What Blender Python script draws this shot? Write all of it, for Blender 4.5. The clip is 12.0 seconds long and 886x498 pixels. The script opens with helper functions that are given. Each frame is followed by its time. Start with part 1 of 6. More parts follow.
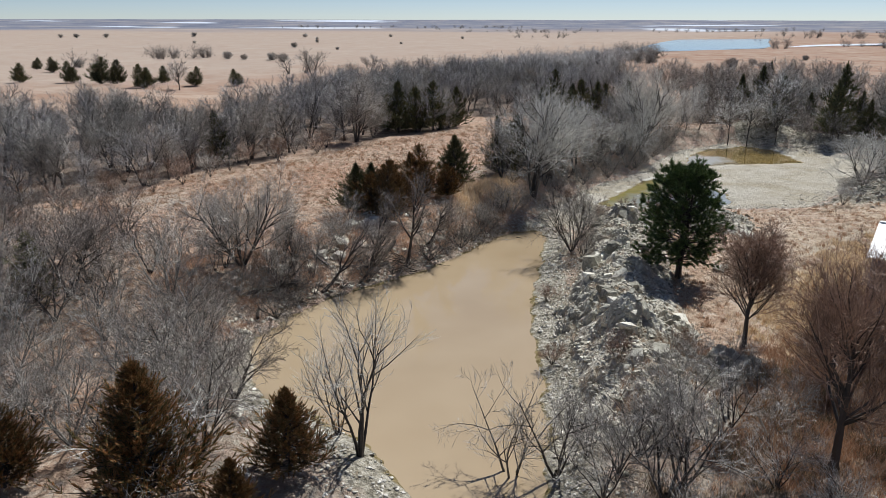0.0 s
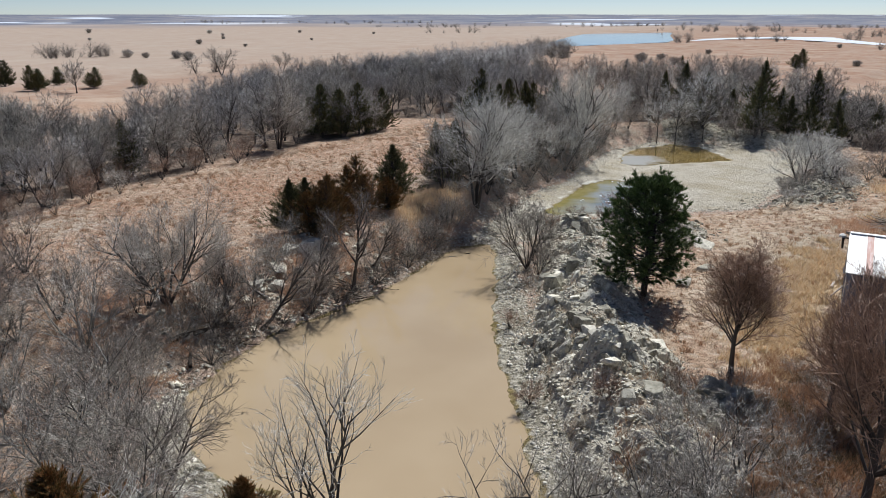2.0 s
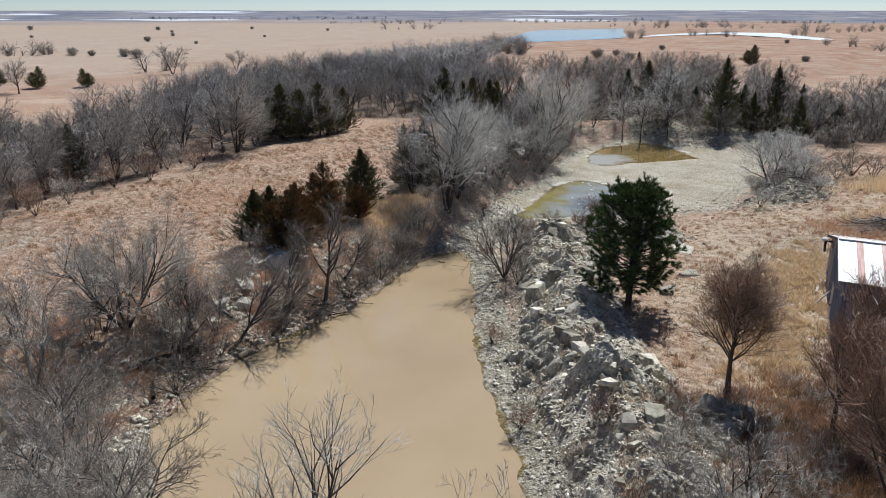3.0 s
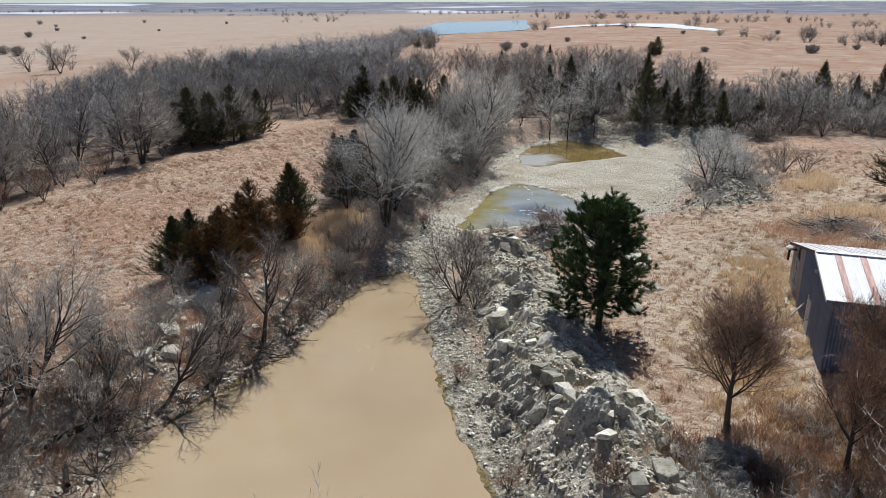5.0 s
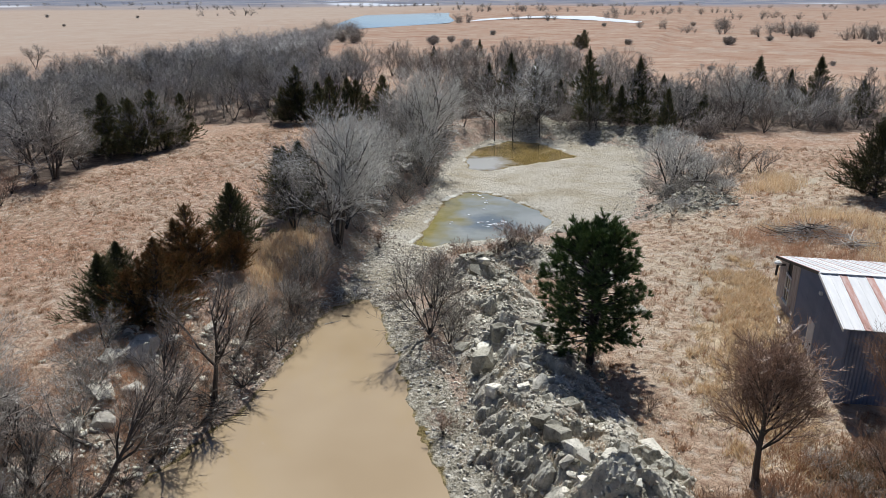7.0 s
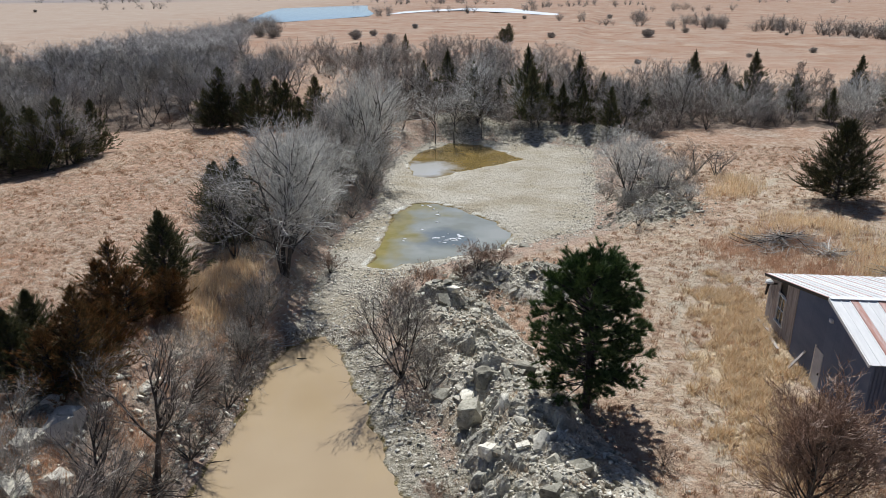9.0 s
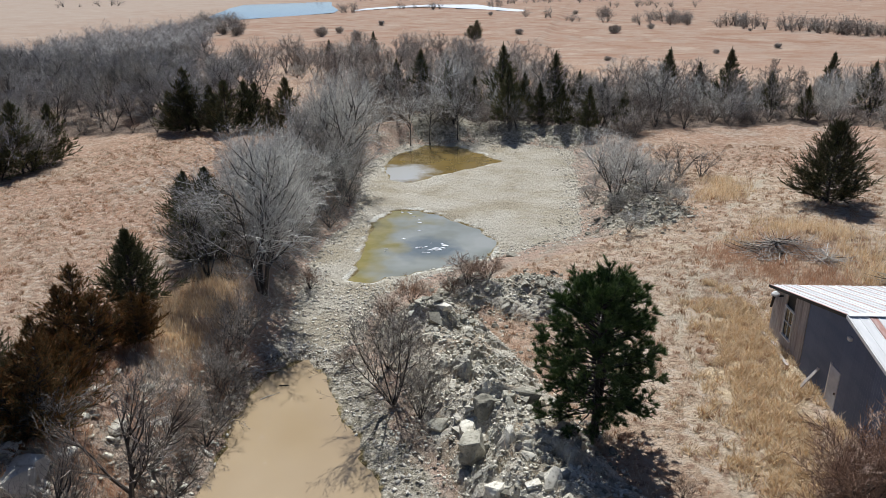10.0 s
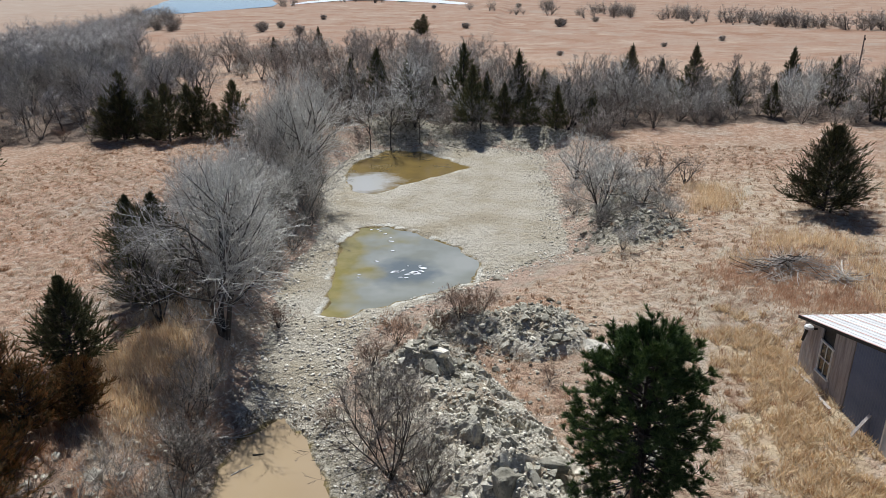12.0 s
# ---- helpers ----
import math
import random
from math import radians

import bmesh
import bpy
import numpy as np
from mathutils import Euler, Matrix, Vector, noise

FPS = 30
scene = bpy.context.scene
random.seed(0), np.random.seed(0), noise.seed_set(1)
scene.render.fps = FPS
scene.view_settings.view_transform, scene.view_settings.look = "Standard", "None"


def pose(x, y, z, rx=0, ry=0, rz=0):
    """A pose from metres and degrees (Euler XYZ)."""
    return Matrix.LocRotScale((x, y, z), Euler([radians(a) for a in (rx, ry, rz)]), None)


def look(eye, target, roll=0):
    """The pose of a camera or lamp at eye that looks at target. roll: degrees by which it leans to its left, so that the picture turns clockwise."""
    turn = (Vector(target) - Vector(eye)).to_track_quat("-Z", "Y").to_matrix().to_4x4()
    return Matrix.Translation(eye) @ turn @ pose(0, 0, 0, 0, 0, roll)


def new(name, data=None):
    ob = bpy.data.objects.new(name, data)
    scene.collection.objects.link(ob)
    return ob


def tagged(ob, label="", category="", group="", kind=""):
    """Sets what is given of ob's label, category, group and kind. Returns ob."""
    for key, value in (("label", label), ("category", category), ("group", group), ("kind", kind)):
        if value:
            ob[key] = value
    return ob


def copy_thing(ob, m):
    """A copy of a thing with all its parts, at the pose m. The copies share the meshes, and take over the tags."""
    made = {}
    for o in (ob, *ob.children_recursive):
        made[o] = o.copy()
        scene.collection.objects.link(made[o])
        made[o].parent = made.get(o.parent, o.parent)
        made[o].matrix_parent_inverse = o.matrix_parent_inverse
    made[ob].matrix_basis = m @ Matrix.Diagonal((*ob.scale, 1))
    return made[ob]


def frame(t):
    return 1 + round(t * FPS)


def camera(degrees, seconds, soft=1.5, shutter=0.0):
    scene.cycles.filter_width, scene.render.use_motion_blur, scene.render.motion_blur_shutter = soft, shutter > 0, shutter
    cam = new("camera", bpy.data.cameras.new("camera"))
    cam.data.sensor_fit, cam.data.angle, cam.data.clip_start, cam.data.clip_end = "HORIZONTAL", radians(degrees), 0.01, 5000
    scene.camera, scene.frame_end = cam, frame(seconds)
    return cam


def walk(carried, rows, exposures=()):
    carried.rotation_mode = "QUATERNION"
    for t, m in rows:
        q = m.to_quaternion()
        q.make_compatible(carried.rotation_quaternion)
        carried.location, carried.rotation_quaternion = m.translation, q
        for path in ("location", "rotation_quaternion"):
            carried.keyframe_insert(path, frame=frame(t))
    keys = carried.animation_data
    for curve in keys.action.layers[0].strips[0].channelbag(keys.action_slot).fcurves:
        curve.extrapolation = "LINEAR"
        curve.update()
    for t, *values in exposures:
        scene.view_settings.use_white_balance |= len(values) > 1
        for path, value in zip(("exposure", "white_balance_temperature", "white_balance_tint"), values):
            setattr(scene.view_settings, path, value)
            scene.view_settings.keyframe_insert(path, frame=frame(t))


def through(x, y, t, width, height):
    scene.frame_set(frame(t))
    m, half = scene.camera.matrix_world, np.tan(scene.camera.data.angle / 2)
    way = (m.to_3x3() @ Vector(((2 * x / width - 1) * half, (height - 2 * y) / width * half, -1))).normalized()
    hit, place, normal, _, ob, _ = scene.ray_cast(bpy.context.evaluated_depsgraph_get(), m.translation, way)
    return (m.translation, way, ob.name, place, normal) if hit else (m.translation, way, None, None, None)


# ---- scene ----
cam = camera(63.3, 12.0, 0.5)
METRES, EYE, TILT, LEAN, TURN = 35.52, 19.5, -0.08, -1.85, 44.1
ROWS = [
    (0.0, 0.0, 0.0, 0.0, -0.56, -17.66, 1.75),
    (0.5, -0.0158, 0.0323, 0.005, -2.05, -17.68, 1.79),
    (1.0, -0.0311, 0.0663, 0.0098, -3.8, -17.85, 1.82),
    (1.5, -0.0457, 0.1015, 0.0141, -5.74, -18.06, 1.84),
    (2.0, -0.0597, 0.1378, 0.0187, -7.49, -18.27, 1.84),
    (2.5, -0.0724, 0.175, 0.023, -9.2, -18.47, 1.85),
    (3.0, -0.0839, 0.2134, 0.0272, -11.0, -18.68, 1.85),
    (5.0, -0.1208, 0.3711, 0.0445, -18.42, -19.53, 1.91),
    (5.5, -0.1268, 0.4113, 0.0486, -20.23, -19.73, 1.91),
    (6.0, -0.1318, 0.4524, 0.0527, -21.67, -19.91, 1.91),
    (6.5, -0.1353, 0.4936, 0.0566, -23.0, -20.09, 1.91),
    (7.0, -0.1374, 0.5344, 0.0599, -24.49, -20.28, 1.92),
    (9.0, -0.1343, 0.7028, 0.0733, -30.8, -21.05, 1.82),
    (9.5, -0.1298, 0.7465, 0.076, -32.16, -21.24, 1.82),
    (10.0, -0.1239, 0.7907, 0.0783, -33.52, -21.42, 1.81),
    (10.5, -0.1171, 0.835, 0.0803, -34.86, -21.61, 1.8),
    (11.0, -0.1088, 0.8799, 0.0819, -36.07, -21.78, 1.8),
    (11.5, -0.099, 0.9246, 0.0834, -37.17, -21.94, 1.76),
    (12.0, -0.0872, 0.9699, 0.0847, -38.1, -22.1, 1.71),
]
walk(cam, [(t, pose(-0.45, -0.41, EYE, TILT, LEAN, TURN) @ pose(METRES * x, METRES * y, METRES * z, 90 + pitch, roll, yaw)) for t, x, y, z, yaw, pitch, roll in ROWS])

# ---- light ----
SUN_ELEVATION, SUN_SIDE = 53.0, Vector((-0.23, 1.0, 0)).normalized()
sun_way = SUN_SIDE * math.cos(radians(SUN_ELEVATION)) + Vector((0, 0, math.sin(radians(SUN_ELEVATION))))
world = bpy.data.worlds.new("sky")
scene.world = world
world.use_nodes = True
sky = world.node_tree.nodes.new("ShaderNodeTexSky")
sky.sky_type, sky.sun_disc = "NISHITA", False
sky.sun_elevation, sky.sun_rotation = radians(SUN_ELEVATION), math.atan2(SUN_SIDE.x, SUN_SIDE.y)
sky.altitude = 1200
sky.air_density, sky.dust_density, sky.ozone_density = 0.6, 0.1, 1.0
cool = world.node_tree.nodes.new("ShaderNodeMix")
cool.data_type, cool.blend_type = "RGBA", "MULTIPLY"
cool.inputs[0].default_value, cool.inputs[7].default_value = 1.0, (1.0, 1.0, 1.06, 1)
world.node_tree.links.new(sky.outputs[0], cool.inputs[6])
world.node_tree.links.new(cool.outputs[2], world.node_tree.nodes["Background"].inputs[0])
world.node_tree.nodes["Background"].inputs[1].default_value = 0.072
sun = new("sun", bpy.data.lights.new("sun", "SUN"))
sun.data.energy, sun.data.angle, sun.data.color = 5.0, radians(0.6), (0.985, 0.995, 1.0)
sun.matrix_world = look(sun_way * 100, (0, 0, 0))
scene.view_settings.exposure = 0.03

# ---- the plan: ponds, basin and relief ----
import functools

POND_SOUTH = [(-36.6, 20.6), (-38.3, 24.2), (-39.3, 28.5), (-38.9, 33.2), (-38.8, 38.0), (-39.2, 43.5), (-40.2, 48.8),
              (-40.0, 51.9), (-38.6, 53.1), (-37.2, 52.0), (-34.6, 48.0), (-31.9, 43.6), (-29.8, 40.4), (-27.2, 36.6),
              (-23.4, 32.0), (-20.3, 28.3), (-17.5, 25.0), (-14.5, 20.5), (-15.5, 15.5), (-18.8, 17.2), (-23.3, 18.7),
              (-27.6, 18.2), (-30.6, 17.6), (-33.2, 18.5)]
POND_MIDDLE = [(-39.4, 64.7), (-40.3, 70.8), (-41.2, 79.0), (-40.4, 82.0), (-38.2, 82.8), (-34.0, 80.0), (-31.3, 77.6),
               (-29.2, 74.6), (-30.0, 71.0), (-32.0, 69.2), (-34.8, 67.2), (-37.5, 64.5)]
POND_NORTH = [(-46.7, 101.8), (-46.3, 108.6), (-43.7, 113.6), (-39.7, 114.0), (-36.2, 110.8), (-32.5, 106.5), (-35.2, 103.0), (-37.8, 100.1), (-41.8, 94.4), (-43.9, 95.0),
              (-45.2, 97.6)]
BASIN = [(-40.6, 52.0), (-42.3, 61.0), (-43.6, 69.5), (-43.6, 79.0), (-47.2, 93.0), (-48.8, 101.0), (-47.0, 112.5), (-39.5, 115.6),
         (-30.8, 116.0), (-23.7, 112.6), (-23.0, 98.0), (-22.5, 84.0), (-22.7, 76.8), (-28.4, 71.6), (-33.5, 65.6), (-36.4, 61.5),
         (-36.2, 56.0), (-37.0, 52.0)]
WATER_SOUTH, WATER_MIDDLE, WATER_NORTH = 0.4, 0.9, 0.4
RIDGE = [(-13.5, 28.5), (-17.5, 33.0), (-20.5, 37.0), (-23.0, 41.0), (-26.0, 46.5), (-29.0, 52.0), (-31.5, 56.0)]
LAKE = [(-264, 468), (-298, 540), (-361, 700), (-398, 811), (-343, 948), (-289, 790), (-240, 665), (-226, 610), (-242, 540)]
LAKE_ARM = [(-222, 640), (-205, 722), (-182, 768), (-120, 704), (-79, 652), (-64, 660), (-108, 752), (-139, 835), (-190, 830), (-230, 740)]
LAKE_LEVEL = -2.2
NORTH_RIM = [(-56, 116), (-40, 117.5), (-24, 118), (-16, 113), (-12, 121), (4, 127), (24, 127), (34, 134), (28, 148), (-12, 150), (-40, 142), (-60, 142)]
# heaps of quarried stone: x, y, radius, height
MOUNDS = [(-25.4, 61.0, 3.3, 1.25), (-31.6, 56.6, 2.8, 1.2), (-17.0, 77.8, 3.6, 1.6), (-17.0, 84.6, 3.4, 1.3),
          (-29.8, 61.4, 2.5, 1.15), (-19.0, 33.0, 2.4, 0.7), (-46.4, 37.4, 2.6, 0.7), (-33.5, 119.5, 5.0, 0.8), (-24.5, 118.0, 4.0, 0.8),
          (-43.0, 119.0, 4.5, 0.7), (-5.0, 71.8, 3.0, 0.35)]


def polygon_distance(px, py, corners):
    """Signed distance to a closed outline, negative inside."""
    best = np.full(px.shape, 1e9)
    inside = np.zeros(px.shape, bool)
    for (ax, ay), (bx, by) in zip(corners, corners[1:] + corners[:1]):
        ex, ey = bx - ax, by - ay
        k = np.clip(((px - ax) * ex + (py - ay) * ey) / (ex * ex + ey * ey), 0, 1)
        best = np.minimum(best, np.hypot(px - ax - k * ex, py - ay - k * ey))
        if ey:
            inside ^= ((ay > py) != (by > py)) & (px < ax + (py - ay) * ex / ey)
    return np.where(inside, -best, best)


def line_distance(px, py, line):
    best = np.full(px.shape, 1e9)
    for (ax, ay), (bx, by) in zip(line, line[1:]):
        ex, ey = bx - ax, by - ay
        k = np.clip(((px - ax) * ex + (py - ay) * ey) / (ex * ex + ey * ey), 0, 1)
        best = np.minimum(best, np.hypot(px - ax - k * ex, py - ay - k * ey))
    return best


def smooth(a, b, v):
    k = np.clip((v - a) / (b - a), 0, 1)
    return k * k * (3 - 2 * k)


@functools.lru_cache(maxsize=None)
def wave_set(size, seed):
    rnd = np.random.RandomState(seed)
    rows = []
    for octave in range(3):
        for _ in range(4):
            a, f, p = rnd.uniform(0, 6.28), rnd.uniform(0.7, 1.4) * 2 ** octave * 6.28 / size, rnd.uniform(0, 6.28)
            rows.append((math.cos(a) * f, math.sin(a) * f, p, 0.5 ** octave))
    return rows


def waves(px, py, size, seed):
    """Soft uneven relief between about -1 and 1."""
    total = np.zeros(px.shape)
    for along, across, start, tall in wave_set(size, seed):
        total += np.sin(px * along + py * across + start) * tall
    return total / 4


def shore(px, py):
    """Wavering of the waterline."""
    return 0.30 * waves(px, py, 2.6, 41) + 0.25 * waves(px, py, 7.0, 42)


def relief(px, py):
    """Height of the ground."""
    px, py = np.asarray(px, float), np.asarray(py, float)
    wob = shore(px, py)
    south, middle, north = (polygon_distance(px, py, p) + wob for p in (POND_SOUTH, POND_MIDDLE, POND_NORTH))
    basin = polygon_distance(px, py, BASIN) + wob
    east = 1.25 + np.clip((px + 20) * 0.03, -0.3, 0.6) + 0.8 * smooth(58, 72, py) * smooth(-22, -8, px)
    west = 3.2 - 1.5 * smooth(-58, -95, px)
    side = smooth(-35, -43, px + 0.2 * np.clip(30 - py, 0, 30))
    top = east * (1 - side) + west * side
    top = top + (0.2 - top) * smooth(78, 112, py) * (1 - 0.5 * side)
    top = top + (1.3 - top) * smooth(22, 14, py) * smooth(-50, -34, px)
    away = np.hypot(px + 25, py - 60)
    top = top + np.clip(0.0323 * (0.718 * px + 0.696 * py), -1.2, 2.2) * smooth(260, 110, away)
    top = top - 2.5 * smooth(90, 260, away) + 0.5 * waves(px, py, 60, 7) * smooth(60, 150, away) + 3.0 * waves(px, py, 900, 8) * smooth(350, 1400, away)
    top = top + 17.0 * smooth(1500, 4300, away)
    top = top + 0.10 * waves(px, py, 6, 3)
    floor = 0.6 + 0.55 * smooth(53, 63, py) - 0.5 * smooth(78, 96, py) + 0.03 * waves(px, py, 5, 5)
    near = np.minimum(basin, south)
    bank = np.where(px < -36, np.where(py > 52, 4.2, 6.5), 5.0)
    rise = smooth(0.1, 1.0, np.clip(near / bank, 0, 1)) * 0.5 + 0.5 * np.clip(near / bank, 0, 1)
    h = floor + (top - floor) * rise
    for d, level in ((south, WATER_SOUTH), (middle, WATER_MIDDLE), (north, WATER_NORTH)):
        h = np.where(d < 3.5, np.minimum(h, level + np.where(d > 0, d * 0.20 + 0.02, d * 0.30) + 1.2 * smooth(1.0, 3.5, d)), h)
    crest = line_distance(px, py, RIDGE)
    lump = np.exp(-(crest / 2.5) ** 2) * (1.5 + 0.6 * waves(px, py, 6, 11)) + np.exp(-(crest / 3.4) ** 2) * 0.38 * waves(px, py, 3.1, 14)
    h = h + np.where(south < 0, 0, lump * smooth(0.2, 2.5, south) * smooth(61, 51, py))
    h = h + 0.16 * waves(px, py, 1.9, 23) * smooth(0.3, 2.0, near) * smooth(9, 5, near)
    for mx, my, r, tall in MOUNDS:
        k = np.hypot(px - mx, py - my) / r
        h = h + tall * np.exp(-k ** 2 * 1.6) * (1 + 0.25 * waves(px, py, 2.2, 13))
    lake = np.minimum(polygon_distance(px, py, LAKE), polygon_distance(px, py, LAKE_ARM))
    h = np.where(away > 250, np.where(lake < 0, LAKE_LEVEL - 0.6, np.where(lake < 60, LAKE_LEVEL + 0.1 + (h - LAKE_LEVEL) * smooth(0, 60, lake), h)), h)
    return h


GRID = {}


def heights(px, py):
    """Height of the finished ground sheet, between its grid lines."""
    xs, ys, z = GRID["x"], GRID["y"], GRID["z"]
    i = np.clip(np.searchsorted(xs, px) - 1, 0, len(xs) - 2)
    j = np.clip(np.searchsorted(ys, py) - 1, 0, len(ys) - 2)
    u, v = (px - xs[i]) / (xs[i + 1] - xs[i]), (py - ys[j]) / (ys[j + 1] - ys[j])
    return (z[j, i] * (1 - u) + z[j, i + 1] * u) * (1 - v) + (z[j + 1, i] * (1 - u) + z[j + 1, i + 1] * u) * v


@functools.lru_cache(maxsize=None)
def block_seeds(per_metre, seed):
    """Centres of blocks over the ridge, with a height and a slope for each."""
    rnd = np.random.RandomState(seed)
    n = int(30 * 42 * per_metre)
    return rnd.uniform((-38, 24), (-8, 66), (n, 2)), rnd.uniform(-1, 1, (n, 3))


def blocks(px, py, per_metre, seed):
    """Broken blocks: each cell round its seed is a tilted slab. Gives height, slope part, tone and the gap to the next block."""
    centre, chance = block_seeds(per_metre, seed)
    if len(px) == 1:
        near = np.hypot(centre[:, 0] - px[0], centre[:, 1] - py[0]) < 4
        centre, chance = centre[near], chance[near]
    high, slope, tone, gap = (np.zeros(px.shape) for _ in range(4))
    for k in range(0, len(px), 1500):
        x, y = px[k:k + 1500, None], py[k:k + 1500, None]
        d = (x - centre[:, 0]) ** 2 + ((y - centre[:, 1]) * 1.25) ** 2
        two = np.argpartition(d, 1, axis=1)[:, :2]
        rows = np.arange(len(two))
        swap = d[rows, two[:, 0]] > d[rows, two[:, 1]]
        first, second = np.where(swap, two[:, 1], two[:, 0]), np.where(swap, two[:, 0], two[:, 1])
        high[k:k + 1500] = chance[first, 0]
        slope[k:k + 1500] = (x[:, 0] - centre[first, 0]) * chance[first, 1] + (y[:, 0] - centre[first, 1]) * chance[first, 2]
        tone[k:k + 1500] = chance[first, 2]
        gap[k:k + 1500] = np.sqrt(d[rows, second]) - np.sqrt(d[rows, first])
    return high, slope, tone, gap


# outcrops of big broken rock on the ridge: x, y, radius
OUTCROPS = [(-26.2, 43.4, 1.9), (-25.0, 39.6, 1.5), (-22.0, 36.2, 2.9), (-24.2, 37.2, 1.8), (-17.2, 37.0, 1.6), (-16.8, 33.2, 1.8), (-13.2, 32.6, 2.2), (-13.0, 35.2, 1.6), (-27.2, 50.2, 2.2),
            (-25.6, 50.8, 1.4), (-29.2, 55.2, 2.0), (-19.4, 34.4, 1.8), (-23.4, 42.6, 1.6)]


def bed_mask(px, py):
    edge = smooth(4.3, 2.7, line_distance(px, py, RIDGE))
    for mx, my, r, tall in (MOUNDS[0], MOUNDS[1], MOUNDS[4], MOUNDS[5]):
        edge = np.maximum(edge, smooth(1.25, 0.8, np.hypot(px - mx, py - my) / r))
    for mx, my, r in OUTCROPS:
        edge = np.maximum(edge, smooth(1.2, 0.7, np.hypot(px - mx, py - my) / r))
    return edge * smooth(0.5, 1.6, polygon_distance(px, py, POND_SOUTH))


def rock_bed(px, py):
    """Height of the broken rock that crowns the ridge, with its tone and how craggy it is."""
    edge = bed_mask(px, py)
    rugged = np.full(px.shape, 0.16) + 0.3 * smooth(0.1, 0.5, waves(px, py, 4, 61))
    for mx, my, r in OUTCROPS:
        rugged = np.maximum(rugged, smooth(1.2, 0.55, np.hypot(px - mx, py - my) / r))
    big, big_slope, tone, cleft = blocks(px, py, 0.9, 71)
    mid, mid_slope, mid_tone, crack = blocks(px, py, 9.0, 72)
    crag = rugged * (0.40 * big + 0.30 * big_slope - 0.40 * smooth(0.2, 0.0, cleft)) + (0.05 + 0.95 * rugged) * (0.15 * mid + 0.30 * mid_slope - 0.10 * smooth(0.1, 0.0, crack))
    return heights(px, py) + 0.28 * edge + np.clip(crag, -0.5, 1.2) * edge - 0.5 * (1 - edge), 0.5 * tone + 0.5 * mid_tone, rugged


def stony(px, py):
    """Height on which stones come to rest."""
    h = heights(px, py)
    on = np.nonzero(bed_mask(px, py) > 0.05)[0]
    if len(on):
        h[on] = np.maximum(h[on], rock_bed(px[on], py[on])[0])
    return h


def ground(x, y):
    return float(heights(np.array([x]), np.array([y]))[0])


# ---- materials ----
class Nodes:
    def __init__(self, name):
        self.m = bpy.data.materials.new(name)
        self.m.use_nodes = True
        self.t = self.m.node_tree
        self.b = self.t.nodes["Principled BSDF"]

    def add(self, kind, **values):
        n = self.t.nodes.new("ShaderNode" + kind)
        for key, v in values.items():
            if key in n.inputs:
                self.put(n.inputs[key], v)
        return n

    def put(self, socket, v):
        if isinstance(v, bpy.types.NodeSocket):
            self.t.links.new(v, socket)
        elif isinstance(v, (tuple, list)) and len(v) == 3 and socket.type == "RGBA":
            socket.default_value = (*v, 1)
        else:
            socket.default_value = v

    def place(self):
        return self.add("NewGeometry").outputs["Position"]

    def local(self):
        return self.add("TexCoord").outputs["Object"]

    def noise(self, where, scale, detail=4.0, rough=0.6, stretch=None):
        if stretch:
            mp = self.add("Mapping", Vector=where)
            mp.inputs["Scale"].default_value = stretch
            where = mp.outputs[0]
        return self.add("TexNoise", Vector=where, Scale=scale, Detail=detail, Roughness=rough).outputs["Fac"]

    def ramp(self, fac, stops):
        n = self.add("ValToRGB", Fac=fac)
        cr = n.color_ramp
        while len(cr.elements) < len(stops):
            cr.elements.new(0.5)
        for e, (p, c) in zip(cr.elements, stops):
            e.position, e.color = p, (*c, 1) if isinstance(c, tuple) else (c, c, c, 1)
        return n.outputs[0]

    def mix(self, fac, a, b, blend="MIX"):
        n = self.t.nodes.new("ShaderNodeMix")
        n.data_type, n.blend_type = "RGBA", blend
        self.put(n.inputs[0], fac)
        self.put(n.inputs[6], a)
        self.put(n.inputs[7], b)
        return n.outputs[2]

    def math(self, op, a, b=0.0):
        n = self.t.nodes.new("ShaderNodeMath")
        n.operation = op
        self.put(n.inputs[0], a)
        self.put(n.inputs[1], b)
        return n.outputs[0]

    def attribute(self, name):
        n = self.t.nodes.new("ShaderNodeAttribute")
        n.attribute_name = name
        return n.outputs["Fac"]

    def island(self):
        return self.add("NewGeometry").outputs["Random Per Island"]

    def each(self):
        return self.add("ObjectInfo").outputs["Random"]

    def bump(self, height, strength, distance):
        n = self.add("Bump", Height=height, Strength=strength, Distance=distance)
        self.put(self.b.inputs["Normal"], n.outputs[0])

    def done(self, color, rough=0.9, metal=0.0, spec=0.3):
        for key, v in (("Base Color", color), ("Roughness", rough), ("Metallic", metal), ("Specular IOR Level", spec)):
            self.put(self.b.inputs[key], v)
        return self.m


def plant_material(name, tones, tree=0.35, rough=0.95, through=0.0, spec=0.15):
    """Bark or leaves: each twig takes its own tone, and each plant shifts a little."""
    n = Nodes(name)
    tone = n.ramp(n.island(), [(k / (len(tones) - 1), c) for k, c in enumerate(tones)])
    shift = n.ramp(n.each(), [(0.0, 1.0 - tree), (1.0, 1.0 + tree * 0.5)])
    color = n.mix(1.0, tone, shift, "MULTIPLY")
    n.done(color, rough, 0, spec)
    if through:
        glow = n.add("BsdfTranslucent", Color=color)
        blend = n.add("MixShader", Fac=through)
        n.t.links.new(n.b.outputs[0], blend.inputs[1])
        n.t.links.new(glow.outputs[0], blend.inputs[2])
        n.t.links.new(blend.outputs[0], n.t.nodes["Material Output"].inputs[0])
    return n.m


